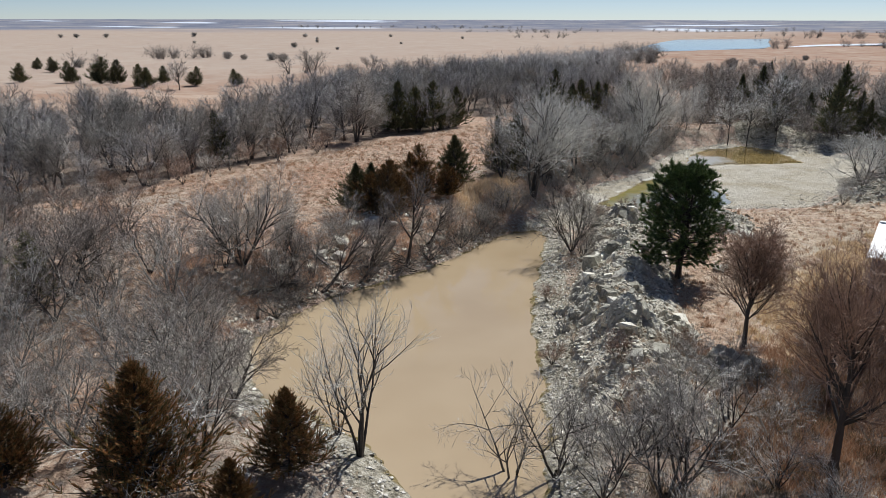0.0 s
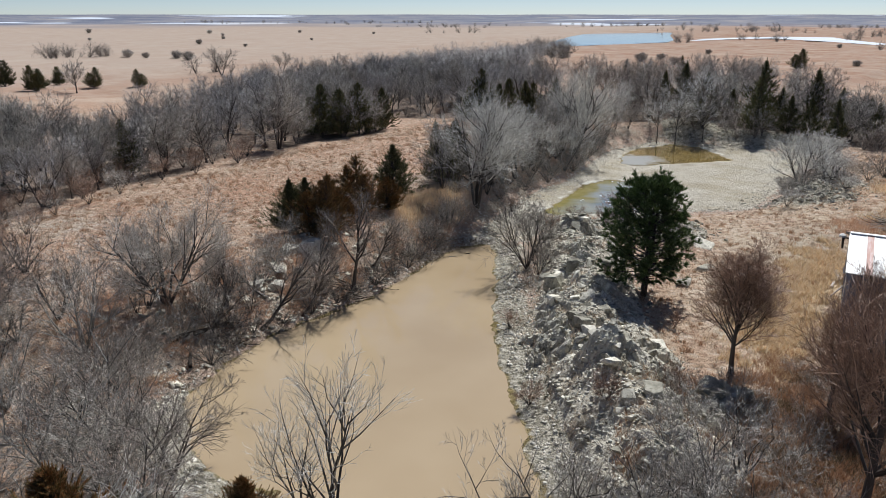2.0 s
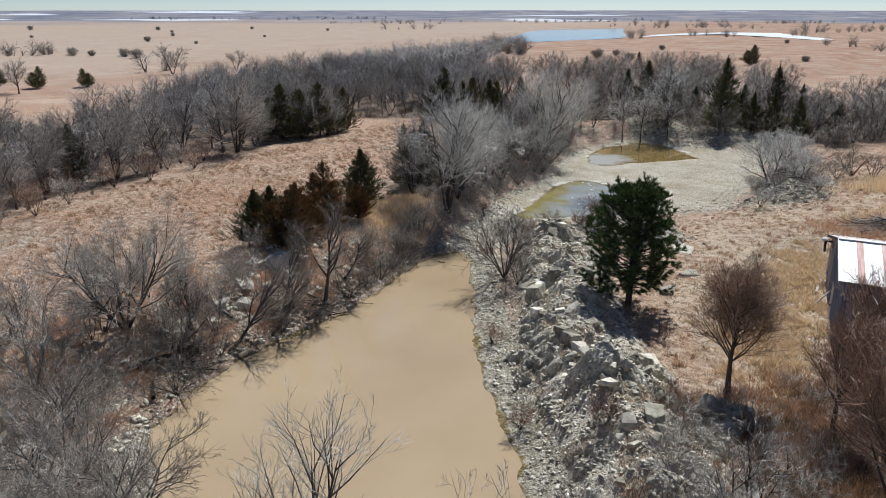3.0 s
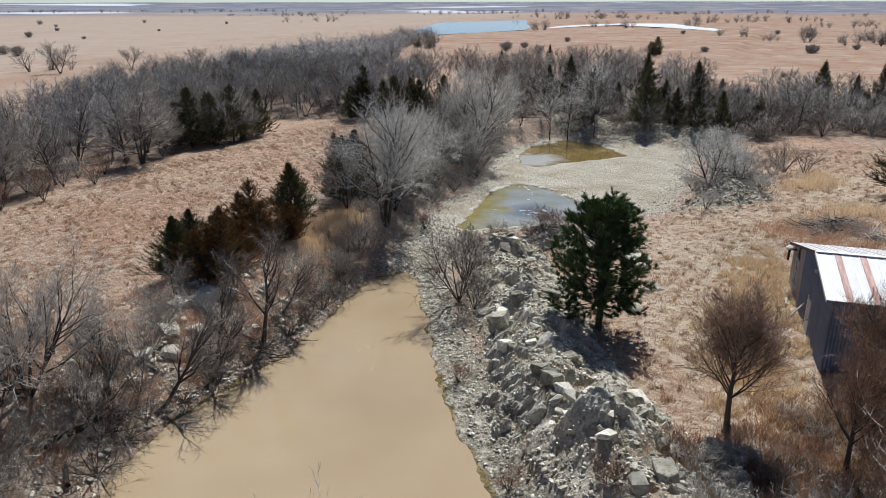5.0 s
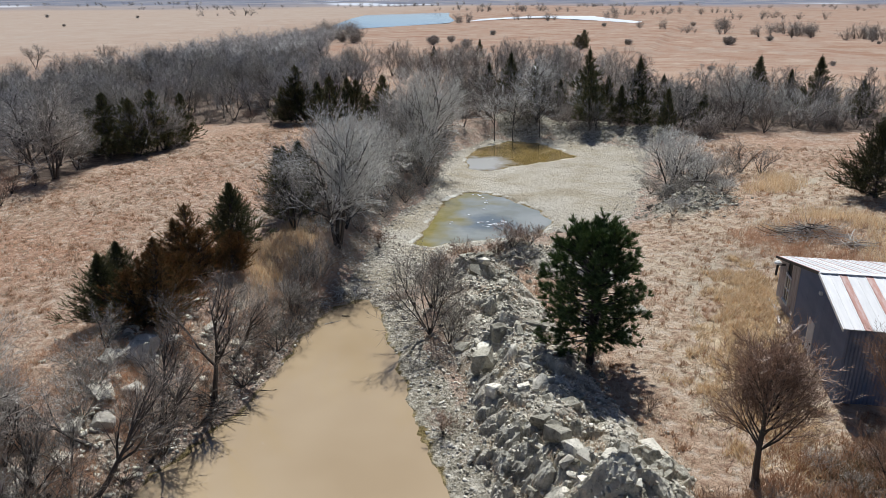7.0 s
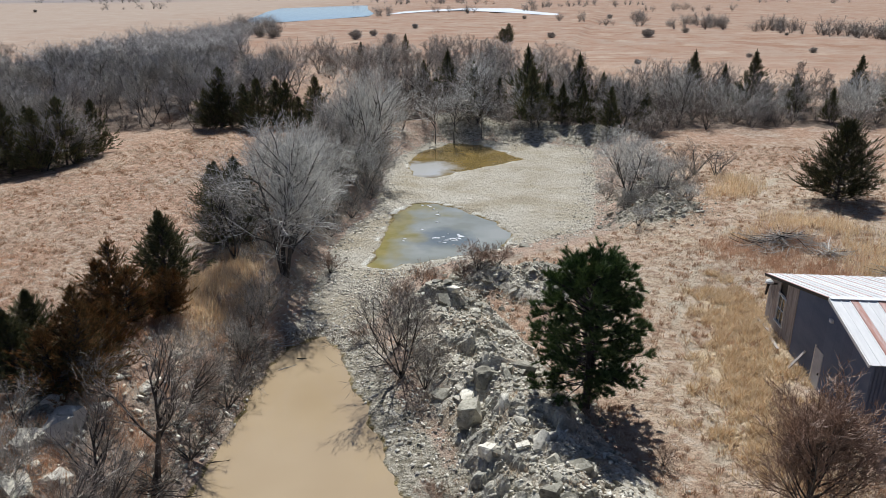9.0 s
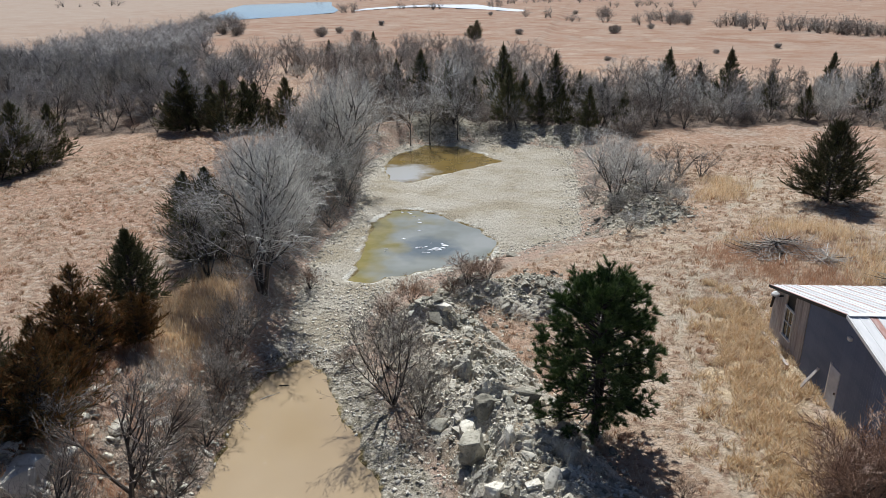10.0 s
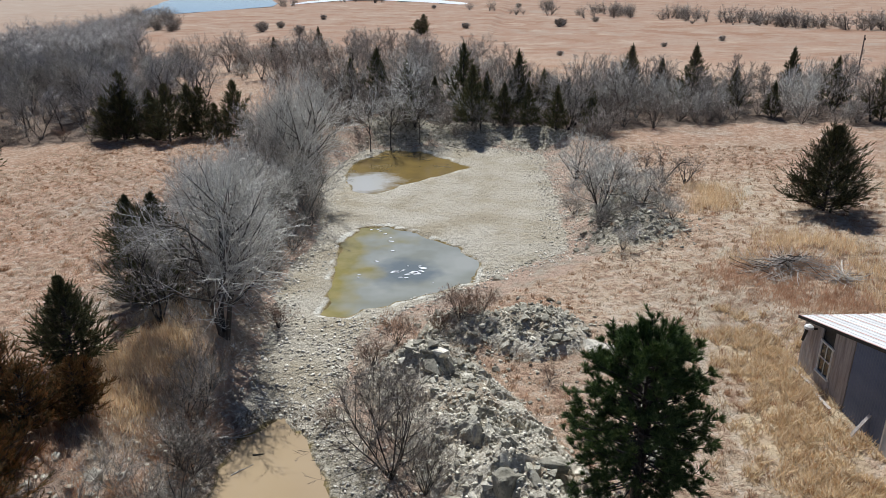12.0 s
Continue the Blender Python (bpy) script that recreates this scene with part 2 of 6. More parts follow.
def stone_material(name, pale, dark, lichen=(0.16, 0.16, 0.13)):
    n = Nodes(name)
    p = n.place()
    a = n.ramp(n.noise(p, 1.6, 6, 0.65), [(0.3, dark), (0.62, pale)])
    a = n.mix(n.ramp(n.noise(p, 7, 4, 0.7), [(0.52, 0.0), (0.66, 0.75)]), a, lichen)
    a = n.mix(1.0, a, n.ramp(n.math("FRACT", n.math("ADD", n.island(), n.each())), [(0.0, 0.62), (1.0, 1.25)]), "MULTIPLY")
    n.bump(n.noise(p, 14, 5, 0.7), 0.7, 0.06)
    return n.done(a, 0.95, 0, 0.2)


def ground_material():
    n = Nodes("prairie_ground")
    p = n.place()
    big = n.noise(p, 0.035, 5, 0.6)
    mid = n.noise(p, 0.35, 5, 0.65)
    fine = n.noise(p, 5.0, 6, 0.75)
    grass = n.ramp(big, [(0.36, (0.46, 0.385, 0.31)), (0.46, (0.52, 0.34, 0.24)), (0.56, (0.52, 0.385, 0.285)), (0.68, (0.47, 0.285, 0.19))])
    grass = n.mix(n.ramp(mid, [(0.46, 0.0), (0.7, 0.7)]), grass, (0.35, 0.215, 0.14))
    grass = n.mix(n.ramp(mid, [(0.25, 0.7), (0.42, 0.0)]), grass, (0.50, 0.43, 0.335))
    grass = n.mix(n.ramp(fine, [(0.32, 0.6), (0.5, 0.0)]), grass, (0.24, 0.17, 0.12))
    grass = n.mix(n.ramp(fine, [(0.56, 0.0), (0.75, 0.6)]), grass, (0.57, 0.48, 0.37))
    straw = n.ramp(n.noise(p, 0.6, 5, 0.7), [(0.35, (0.44, 0.32, 0.215)), (0.52, (0.60, 0.49, 0.36)), (0.7, (0.72, 0.625, 0.50))])
    grass = n.mix(n.attribute("straw"), grass, straw)
    tuft = n.noise(p, 1.9, 4, 0.65)
    grass = n.mix(n.ramp(tuft, [(0.54, 0.0), (0.61, 0.75)]), grass, (0.29, 0.18, 0.125))
    grass = n.mix(n.ramp(tuft, [(0.37, 0.75), (0.47, 0.0)]), grass, (0.60, 0.505, 0.41))
    streak = n.noise(p, 0.016, 8, 0.7)
    far = n.ramp(streak, [(0.36, (0.37, 0.295, 0.235)), (0.46, (0.345, 0.222, 0.16)), (0.53, (0.38, 0.285, 0.22)), (0.62, (0.30, 0.175, 0.12)), (0.72, (0.40, 0.315, 0.245))])
    far = n.mix(n.ramp(n.noise(p, 0.05, 8, 0.75), [(0.5, 0.0), (0.6, 0.7)]), far, (0.29, 0.165, 0.105))
    far = n.mix(n.ramp(n.noise(p, 0.7, 4, 0.7), [(0.54, 0.0), (0.66, 0.3)]), far, (0.24, 0.165, 0.12))
    far = n.mix(n.ramp(n.noise(p, 0.045, 6, 0.7), [(0.54, 0.0), (0.64, 0.6)]), far, (0.48, 0.385, 0.30))
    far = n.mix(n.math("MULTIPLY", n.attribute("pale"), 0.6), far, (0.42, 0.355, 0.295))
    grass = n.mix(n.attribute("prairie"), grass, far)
    # far woods tones, with blue aerial haze painted into the ground colour
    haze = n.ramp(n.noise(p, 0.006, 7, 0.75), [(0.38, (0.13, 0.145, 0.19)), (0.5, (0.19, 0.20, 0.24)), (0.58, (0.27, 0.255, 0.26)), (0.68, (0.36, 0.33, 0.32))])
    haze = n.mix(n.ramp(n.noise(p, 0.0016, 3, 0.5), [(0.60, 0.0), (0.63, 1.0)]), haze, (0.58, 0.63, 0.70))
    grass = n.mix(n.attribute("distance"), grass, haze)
    sand = n.ramp(n.noise(p, 0.22, 5, 0.6), [(0.36, (0.47, 0.41, 0.31)), (0.50, (0.59, 0.54, 0.445)), (0.66, (0.67, 0.63, 0.545))])
    sand = n.mix(n.ramp(n.noise(p, 9, 5, 0.7), [(0.42, 0.55), (0.6, 0.0)]), sand, (0.27, 0.23, 0.16))
    sand = n.mix(n.ramp(n.noise(p, 13, 4, 0.7), [(0.58, 0.0), (0.72, 0.8)]), sand, (0.66, 0.63, 0.54))
    litter = n.ramp(n.noise(p, 3.2, 6, 0.75), [(0.32, (0.17, 0.125, 0.09)), (0.42, (0.36, 0.28, 0.215)), (0.58, (0.46, 0.40, 0.32)), (0.72, (0.62, 0.57, 0.49))])
    litter = n.mix(n.ramp(n.noise(p, 0.5, 4, 0.6), [(0.42, 0.0), (0.58, 0.75)]), litter, (0.52, 0.37, 0.285))
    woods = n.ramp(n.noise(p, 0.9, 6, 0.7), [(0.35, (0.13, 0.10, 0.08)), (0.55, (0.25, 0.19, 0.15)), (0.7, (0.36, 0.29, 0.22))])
    mud = n.ramp(n.noise(p, 1.2, 4, 0.6), [(0.4, (0.20, 0.155, 0.07)), (0.6, (0.30, 0.235, 0.12))])
    rubble = n.ramp(n.noise(p, 2.0, 7, 0.8), [(0.36, (0.10, 0.09, 0.065)), (0.47, (0.36, 0.325, 0.25)), (0.62, (0.66, 0.61, 0.51))])
    edge = n.ramp(n.noise(p, 0.8, 5, 0.7), [(0.3, -0.3), (0.7, 0.3)])
    color = grass
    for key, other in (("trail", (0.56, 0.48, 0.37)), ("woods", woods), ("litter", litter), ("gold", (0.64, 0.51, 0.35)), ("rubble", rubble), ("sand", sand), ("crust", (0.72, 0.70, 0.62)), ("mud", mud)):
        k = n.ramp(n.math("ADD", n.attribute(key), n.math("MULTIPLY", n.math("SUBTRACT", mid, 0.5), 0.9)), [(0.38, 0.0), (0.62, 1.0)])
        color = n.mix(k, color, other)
    h = n.math("ADD", n.math("MULTIPLY", fine, 0.5), n.noise(p, 1.3, 5, 0.7))
    n.bump(n.math("ADD", h, n.math("MULTIPLY", tuft, 1.0)), n.math("SUBTRACT", 1.0, n.math("MULTIPLY", n.attribute("prairie"), 0.9)), 0.36)
    return n.done(color, 1.0, 0, 0.05)


def water_material(name, tones, scale, rough=0.03, spec=0.9):
    n = Nodes(name)
    p = n.place()
    color = n.ramp(n.noise(p, scale, 3, 0.5), tones)
    n.bump(n.noise(p, 1.4, 2, 0.5), 0.04, 0.05)
    n.done(color, rough, 0, spec)
    n.b.inputs["IOR"].default_value = 1.45
    return n.m


def simple_material(name, a, b, scale, rough=0.8, metal=0.0, stretch=None, bump=0.3, spec=0.3):
    n = Nodes(name)
    p = n.local()
    c = n.ramp(n.noise(p, scale, 5, 0.65, stretch), [(0.35, a), (0.65, b)])
    c = n.mix(1.0, c, n.ramp(n.each(), [(0, 0.85), (1, 1.12)]), "MULTIPLY")
    n.bump(n.noise(p, scale * 4, 4, 0.6, stretch), bump, 0.01)
    return n.done(c, rough, metal, spec)


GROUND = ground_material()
BARK = plant_material("grey_bark", [(0.18, 0.17, 0.145), (0.30, 0.285, 0.25), (0.44, 0.42, 0.375)], 0.35, 0.5, 0, 0.5)
BARK_DARK = plant_material("dark_bark", [(0.030, 0.025, 0.021), (0.07, 0.058, 0.05), (0.125, 0.105, 0.09)], 0.35, 0.55, 0, 0.4)
TWIG = plant_material("grey_twigs", [(0.12, 0.105, 0.088), (0.35, 0.32, 0.28), (0.70, 0.65, 0.58)], 0.3, 0.5, 0, 0.5)
TWIG_WOOD = plant_material("woodland_twigs", [(0.14, 0.13, 0.125), (0.33, 0.312, 0.30), (0.58, 0.555, 0.535)], 0.35, 0.5, 0, 0.45)
TWIG_PALE = plant_material("pale_twigs", [(0.20, 0.195, 0.17), (0.64, 0.62, 0.565), (0.92, 0.90, 0.84)], 0.12, 0.45, 0, 0.55)
TWIG_RED = plant_material("reddish_twigs", [(0.13, 0.075, 0.05), (0.29, 0.175, 0.118), (0.50, 0.34, 0.24)], 0.2, 0.5, 0, 0.45)
TWIG_DARK = plant_material("dark_twigs", [(0.07, 0.056, 0.046), (0.21, 0.172, 0.145), (0.52, 0.455, 0.39)], 0.35, 0.5, 0, 0.5)
CEDAR = plant_material("cedar_sprays", [(0.05, 0.062, 0.03), (0.11, 0.125, 0.058), (0.24, 0.24, 0.115), (0.20, 0.145, 0.08)], 0.3, 0.7, 0.4, 0.3)
CEDAR_RUSTY = plant_material("rusty_cedar_sprays", [(0.08, 0.082, 0.038), (0.20, 0.165, 0.075), (0.50, 0.25, 0.11), (0.16, 0.16, 0.07), (0.66, 0.36, 0.17)], 0.2, 0.7, 0.55, 0.3)
PINE = plant_material("pine_needles", [(0.05, 0.085, 0.032), (0.13, 0.20, 0.07), (0.29, 0.37, 0.145)], 0.1, 0.6, 0.5, 0.35)
STONE = stone_material("limestone", (0.80, 0.76, 0.65), (0.54, 0.495, 0.40), (0.24, 0.225, 0.175))
STONE_PALE = stone_material("pale_shore_stone", (0.74, 0.70, 0.62), (0.54, 0.50, 0.42), (0.42, 0.39, 0.32))
STONE_GREY = stone_material("grey_limestone", (0.52, 0.49, 0.40), (0.24, 0.225, 0.175), (0.11, 0.10, 0.078))
GRASS = plant_material("dry_grass", [(0.50, 0.37, 0.265), (0.60, 0.48, 0.36), (0.70, 0.60, 0.47), (0.56, 0.40, 0.29)], 0.1, 0.95, 0.45)
GRASS_GOLD = plant_material("golden_thatch", [(0.62, 0.43, 0.235), (0.82, 0.64, 0.41), (0.94, 0.83, 0.63), (0.54, 0.345, 0.19)], 0.1, 0.8, 0.35)
GRASS_RED = plant_material("russet_grass", [(0.52, 0.29, 0.175), (0.62, 0.39, 0.255), (0.70, 0.51, 0.37)], 0.1, 0.95, 0.45)

GRASS_RUST = plant_material("rust_bunch_grass", [(0.33, 0.18, 0.10), (0.45, 0.27, 0.165), (0.58, 0.40, 0.27)], 0.1, 0.95, 0.3)
WEED = plant_material("brown_weeds", [(0.11, 0.085, 0.05), (0.20, 0.15, 0.09), (0.30, 0.22, 0.13)], 0.1, 0.95, 0.3)
# ---- builders ----
class Shape:
    """Points and faces of one mesh, gathered piece by piece."""
    def __init__(self):
        self.v, self.f = [], []

    def tube(self, line, radii, sides=5, tip=True):
        start = len(self.v)
        for k, p in enumerate(line):
            a = line[min(k + 1, len(line) - 1)] - line[max(k - 1, 0)]
            u = a.orthogonal().normalized()
            w = a.cross(u).normalized()
            for s in range(sides):
                t = 6.2832 * s / sides
                self.v.append(p + (u * math.cos(t) + w * math.sin(t)) * radii[k])
        for k in range(len(line) - 1):
            for s in range(sides):
                a, b = start + k * sides + s, start + k * sides + (s + 1) % sides
                self.f.append((a, b, b + sides, a + sides))
        if tip:
            self.f.append(tuple(range(start + (len(line) - 1) * sides, start + len(line) * sides)))

    def spike(self, foot, way, radius):
        u = way.orthogonal().normalized() * radius
        w = way.cross(u).normalized() * radius
        k = len(self.v)
        self.v += [foot + u, foot - u * 0.5 + w * 0.87, foot - u * 0.5 - w * 0.87, foot + way]
        self.f += [(k, k + 1, k + 3), (k + 1, k + 2, k + 3), (k + 2, k, k + 3)]

    def box(self, m, size):
        k = len(self.v)
        for x in (-0.5, 0.5):
            for y in (-0.5, 0.5):
                for z in (-0.5, 0.5):
                    self.v.append(m @ Vector((x * size[0], y * size[1], z * size[2])))
        for q in ((0, 1, 3, 2), (4, 6, 7, 5), (0, 4, 5, 1), (2, 3, 7, 6), (0, 2, 6, 4), (1, 5, 7, 3)):
            self.f.append(tuple(k + i for i in q))

    def rock(self, m, size, rnd, flat=False):
        """A broken block: a box with knocked-off corners."""
        k = len(self.v)
        for z in (-0.5, 0.5):
            for i in range(6):
                t = 6.2832 * (i + rnd.uniform(-0.25, 0.25)) / 6
                r = rnd.uniform(0.38, 0.58) * (1.0 if z < 0 else rnd.uniform(0.7, 1.0))
                self.v.append(m @ Vector((r * math.cos(t) * size[0], r * math.sin(t) * size[1], (z + rnd.uniform(-0.12, 0.12)) * size[2])))
        self.f.append(tuple(k + i for i in (5, 4, 3, 2, 1, 0)))
        self.f.append(tuple(k + 6 + i for i in range(6)))
        for i in range(6):
            j = (i + 1) % 6
            self.f.append((k + i, k + j, k + 6 + j, k + 6 + i))

    def mesh(self, name, material):
        me = bpy.data.meshes.new(name)
        me.from_pydata([tuple(p) for p in self.v], [], self.f)
        me.materials.append(material)
        me.update()
        return me


def part(name, shape, material, parent=None, label=""):
    ob = new(name, shape if isinstance(shape, bpy.types.Mesh) else shape.mesh(name, material))
    ob.parent = parent
    return tagged(ob, label)


def at(x, y, turn=0.0, size=1.0, sink=0.05, lean=0.0):
    return Matrix.LocRotScale((x, y, ground(x, y) - sink), Euler((lean, 0, turn)), (size, size, size))


def aim(rnd, way, spread):
    """way, bent by about spread (a sine) to a chance side."""
    v = way.normalized()
    u = v.orthogonal().normalized()
    u.rotate(Matrix.Rotation(rnd.uniform(0, 6.2832), 3, v))
    return (v + u * spread).normalized()


def limb(rnd, foot, way, length, bends, wander, lift):
    line, p, d = [foot.copy()], foot.copy(), way.normalized()
    for _ in range(bends):
        d = (aim(rnd, d, rnd.uniform(0, wander)) + Vector((0, 0, lift))).normalized()
        p = p + d * (length / bends)
        line.append(p.copy())
    return line


def branch_out(rnd, wood, twigs, foot, way, length, radius, level, style):
    """One limb with its side limbs; the last level are fine twigs."""
    last = level >= style["levels"]
    bends = 5 if level == 0 else 3 if level == 1 else 2
    line = limb(rnd, foot, way, length, bends, style["wander"] * (0.6 if level == 0 else 1), style["lift"] * (0.4 if level == 0 else 1))
    shape = wood if level <= style["wood"] else twigs
    radii = [max(radius * (1 - 0.78 * k / bends), 0.006) for k in range(bends + 1)]
    shape.tube(line, radii, 6 if level == 0 else 4 if level == 1 else 3, False)
    count = style["split"][min(level, len(style["split"]) - 1)]
    for k in range(count):
        f = style["bare"] + (1.0 - style["bare"]) * (k + rnd.random()) / count if level == 0 else 0.18 + 0.82 * (k + rnd.random()) / count
        i = min(int(f * bends), bends - 1)
        q = line[i].lerp(line[i + 1], f * bends - i)
        along = (line[i + 1] - line[i]).normalized()
        d = aim(rnd, along, rnd.uniform(0.5, 1.0) * style["open"])
        if last:
            twigs.spike(q, (d + Vector((0, 0, style["lift"]))).normalized() * length * rnd.uniform(0.35, 0.75), style["fine"])
        else:
            branch_out(rnd, wood, twigs, q, d, length * rnd.uniform(0.42, 0.72) * (1.15 - 0.45 * f), radius * (style["slim"] if level == 0 else 0.56) * (1.1 - 0.5 * f), level + 1, style)
    twigs.spike(line[-1], (line[-1] - line[-2]).normalized() * length * 0.25, max(radii[-1], 0.008))


STYLE = dict(levels=3, wood=1, wander=0.30, lift=0.05, split=(7, 6, 5, 5), bare=0.22, open=1.15, fine=0.011, slim=0.56)


def bare_tree(name, label, category, seed, height, stems, fan, bark, twig, thick=0.14, **changes):
    """A leafless tree or shrub: stems that fan out from one foot."""
    style = {**STYLE, **changes}
    rnd = random.Random(seed)
    wood, twigs = Shape(), Shape()
    for k in range(stems):
        t = 6.2832 * (k + rnd.uniform(-0.3, 0.3)) / stems
        way = Vector((math.cos(t) * fan, math.sin(t) * fan, 1)) if stems > 1 else Vector((rnd.uniform(-0.08, 0.08), rnd.uniform(-0.08, 0.08), 1))
        foot = Vector((math.cos(t), math.sin(t), 0)) * (thick * 0.8 if stems > 1 else 0)
        branch_out(rnd, wood, twigs, foot, way, height * rnd.uniform(0.66, 0.86), thick * (1.0 if stems == 1 else rnd.uniform(0.6, 0.9)), 0, style)
    wood.tube([Vector((0, 0, -0.3)), Vector((0, 0, 0.15)), Vector((0, 0, 0.5))], [thick * 1.7, thick * 1.35, thick * 0.9], 7, False)
    top = max(v.z for v in wood.v + twigs.v)
    for s in (wood, twigs):
        s.v = [v * (height / top) for v in s.v]
    ob = tagged(new(name), label, category)
    part("trunk", wood, bark, ob)
    part("crown", twigs, twig, ob)
    return ob


def cedar_tree(name, label, seed, height, width, limbs, leaf, spray=0.42, open_foot=0.03, category="cedar tree", point=1.0, feathers=9, needles=11, wild=0.4, spires=1):
    """An evergreen: a tapered stem, or several, with ragged tiers of feathered limbs that shorten to a pointed leader."""
    rnd = random.Random(seed)
    wood, crown = Shape(), Shape()
    for s in range(spires):
        t = 6.2832 * s / spires + rnd.uniform(-0.4, 0.4)
        out = Vector((math.cos(t), math.sin(t), 0)) * (0.16 * width if spires > 1 else 0)
        tall = height * (1.0 if s == 0 else rnd.uniform(0.66, 0.86))
        wide = width * (1.0 if spires == 1 else 0.74)
        axis = [Vector((0, 0, -0.3)), out * 0.7 + Vector((0, 0, tall * 0.3)), out + Vector((0, 0, tall * 0.97))]
        wood.tube(axis, [0.02 * height, 0.013 * height, 0.004 * height], 6, False)
        count = limbs // spires
        lobes = [rnd.uniform(0.72, 1.2) for _ in range(7)]
        for k in range(count):
            f = open_foot + (0.98 - open_foot) * ((k + 0.5) / count) ** 1.05
            t = k * 2.4 + rnd.uniform(-0.5, 0.5)
            lobe = lobes[int((t % 6.2832) / 6.2832 * 6.99)] * (1.18 if k % 6 == 0 else 1.0)
            reach = wide * 0.5 * (1 - f) ** point * lobe * rnd.uniform(0.95 - wild, 0.95 + wild) * min(1.0, 0.75 + f * 3) + 0.05 * spray + 0.02 * tall * (1 - f)
            way = Vector((math.cos(t), math.sin(t), rnd.uniform(0.0, 0.35) + 1.0 * f * f))
            root = (axis[0].lerp(axis[1], f / 0.3) if f < 0.3 else axis[1].lerp(axis[2], (f - 0.3) / 0.7))
            root = Vector((root.x, root.y, max(0.1, f * tall * 0.95)))
            line = limb(rnd, root, way, reach, 3, 0.2, 0.12)
            wood.tube(line, [0.03, 0.022, 0.014, 0.006], 3, False)
            small = spray * (0.45 + 0.55 * (1 - f))
            for j in range(feathers):
                g = (1.0 if j == 0 else rnd.uniform(0.2, 1.0) ** 0.8) * 2.999
                i = int(g)
                q = line[i].lerp(line[i + 1], g - i)
                along = (line[i + 1] - line[i]).normalized()
                side = aim(rnd, along + Vector((0, 0, 0.3)), 0.1 if j == 0 else rnd.uniform(0.3, 1.0))
                long = (0.12 * reach + small * 0.7) * rnd.uniform(0.6, 1.3)
                for step in range(needles):
                    u = (step + rnd.random()) / needles
                    d = aim(rnd, side + Vector((0, 0, 0.15)), rnd.uniform(0.1, 0.75) * (1.1 - 0.6 * u))
                    crown.spike(q + side * long * u, d * small * rnd.uniform(0.35, 0.8) * (1.1 - 0.55 * u), small * rnd.uniform(0.035, 0.07))
        for step in range(40):
            u = rnd.random()
            crown.spike(axis[2] + Vector((0, 0, (u - 0.9) * 0.09 * tall)), aim(rnd, Vector((0, 0, 1)), rnd.uniform(0.2, 0.9) * (1.1 - u)) * spray * rnd.uniform(0.25, 0.55), spray * 0.05)
    ob = tagged(new(name), label, category)
    part("trunk", wood, BARK_DARK, ob)
    part("crown", crown, leaf, ob)
    return ob


def merge(shapes, poses):
    """Many posed copies of a few shapes as one plain pair of arrays, in triangles."""
    verts, faces, base = [], [], 0
    for i, shape in enumerate(shapes):
        turn = np.array([np.array(m) for k, m in poses if k == i])
        if not len(turn):
            continue
        v = np.array([tuple(p) for p in shape.v])
        fan = np.array([(f[0], f[j], f[j + 1]) for f in shape.f for j in range(1, len(f) - 1)])
        verts.append((np.einsum("nij,vj->nvi", turn[:, :3, :3], v) + turn[:, None, :3, 3]).reshape(-1, 3))
        faces.append((fan[None] + (base + len(v) * np.arange(len(turn)))[:, None, None]).reshape(-1, 3))
        base += len(v) * len(turn)
    return np.concatenate(verts), np.concatenate(faces)


def stuff(name, label, category, verts, faces, material):
    me = bpy.data.meshes.new(name)
    me.vertices.add(len(verts))
    me.vertices.foreach_set("co", np.asarray(verts, np.float32).ravel())
    me.loops.add(faces.size)
    me.loops.foreach_set("vertex_index", faces.ravel().astype(np.int32))
    me.polygons.add(len(faces))
    me.polygons.foreach_set("loop_start", np.arange(0, faces.size, faces.shape[1], dtype=np.int32))
    me.materials.append(material)
    me.update(calc_edges=True)
    return tagged(new(name, me), label, category, kind="stuff")


def blades(rnd, x, y, count, tall, wide, lean, radius):
    """Grass: tufts at x, y, each of a few thin bent blades."""
    n = len(x)
    z = heights(x, y) - 0.02
    bx = np.repeat(x, count) + rnd.normal(0, 1, n * count) * np.repeat(radius, count)
    by = np.repeat(y, count) + rnd.normal(0, 1, n * count) * np.repeat(radius, count)
    bz = np.repeat(z, count)
    t = rnd.uniform(0, 6.283, n * count)
    h = np.repeat(tall, count) * rnd.uniform(0.5, 1.2, n * count)
    k = lean * h * rnd.uniform(0.2, 1.0, n * count)
    s = rnd.uniform(0, 6.283, n * count)
    w = wide * rnd.uniform(0.6, 1.3, n * count)
    foot_a = np.stack([bx + np.cos(s) * w, by + np.sin(s) * w, bz], -1)
    foot_b = np.stack([bx - np.cos(s) * w, by - np.sin(s) * w, bz], -1)
    tip = np.stack([bx + np.cos(t) * k, by + np.sin(t) * k, bz + h], -1)
    verts = np.stack([foot_a, foot_b, tip], 1).reshape(-1, 3)
    return verts, np.arange(len(verts)).reshape(-1, 3)


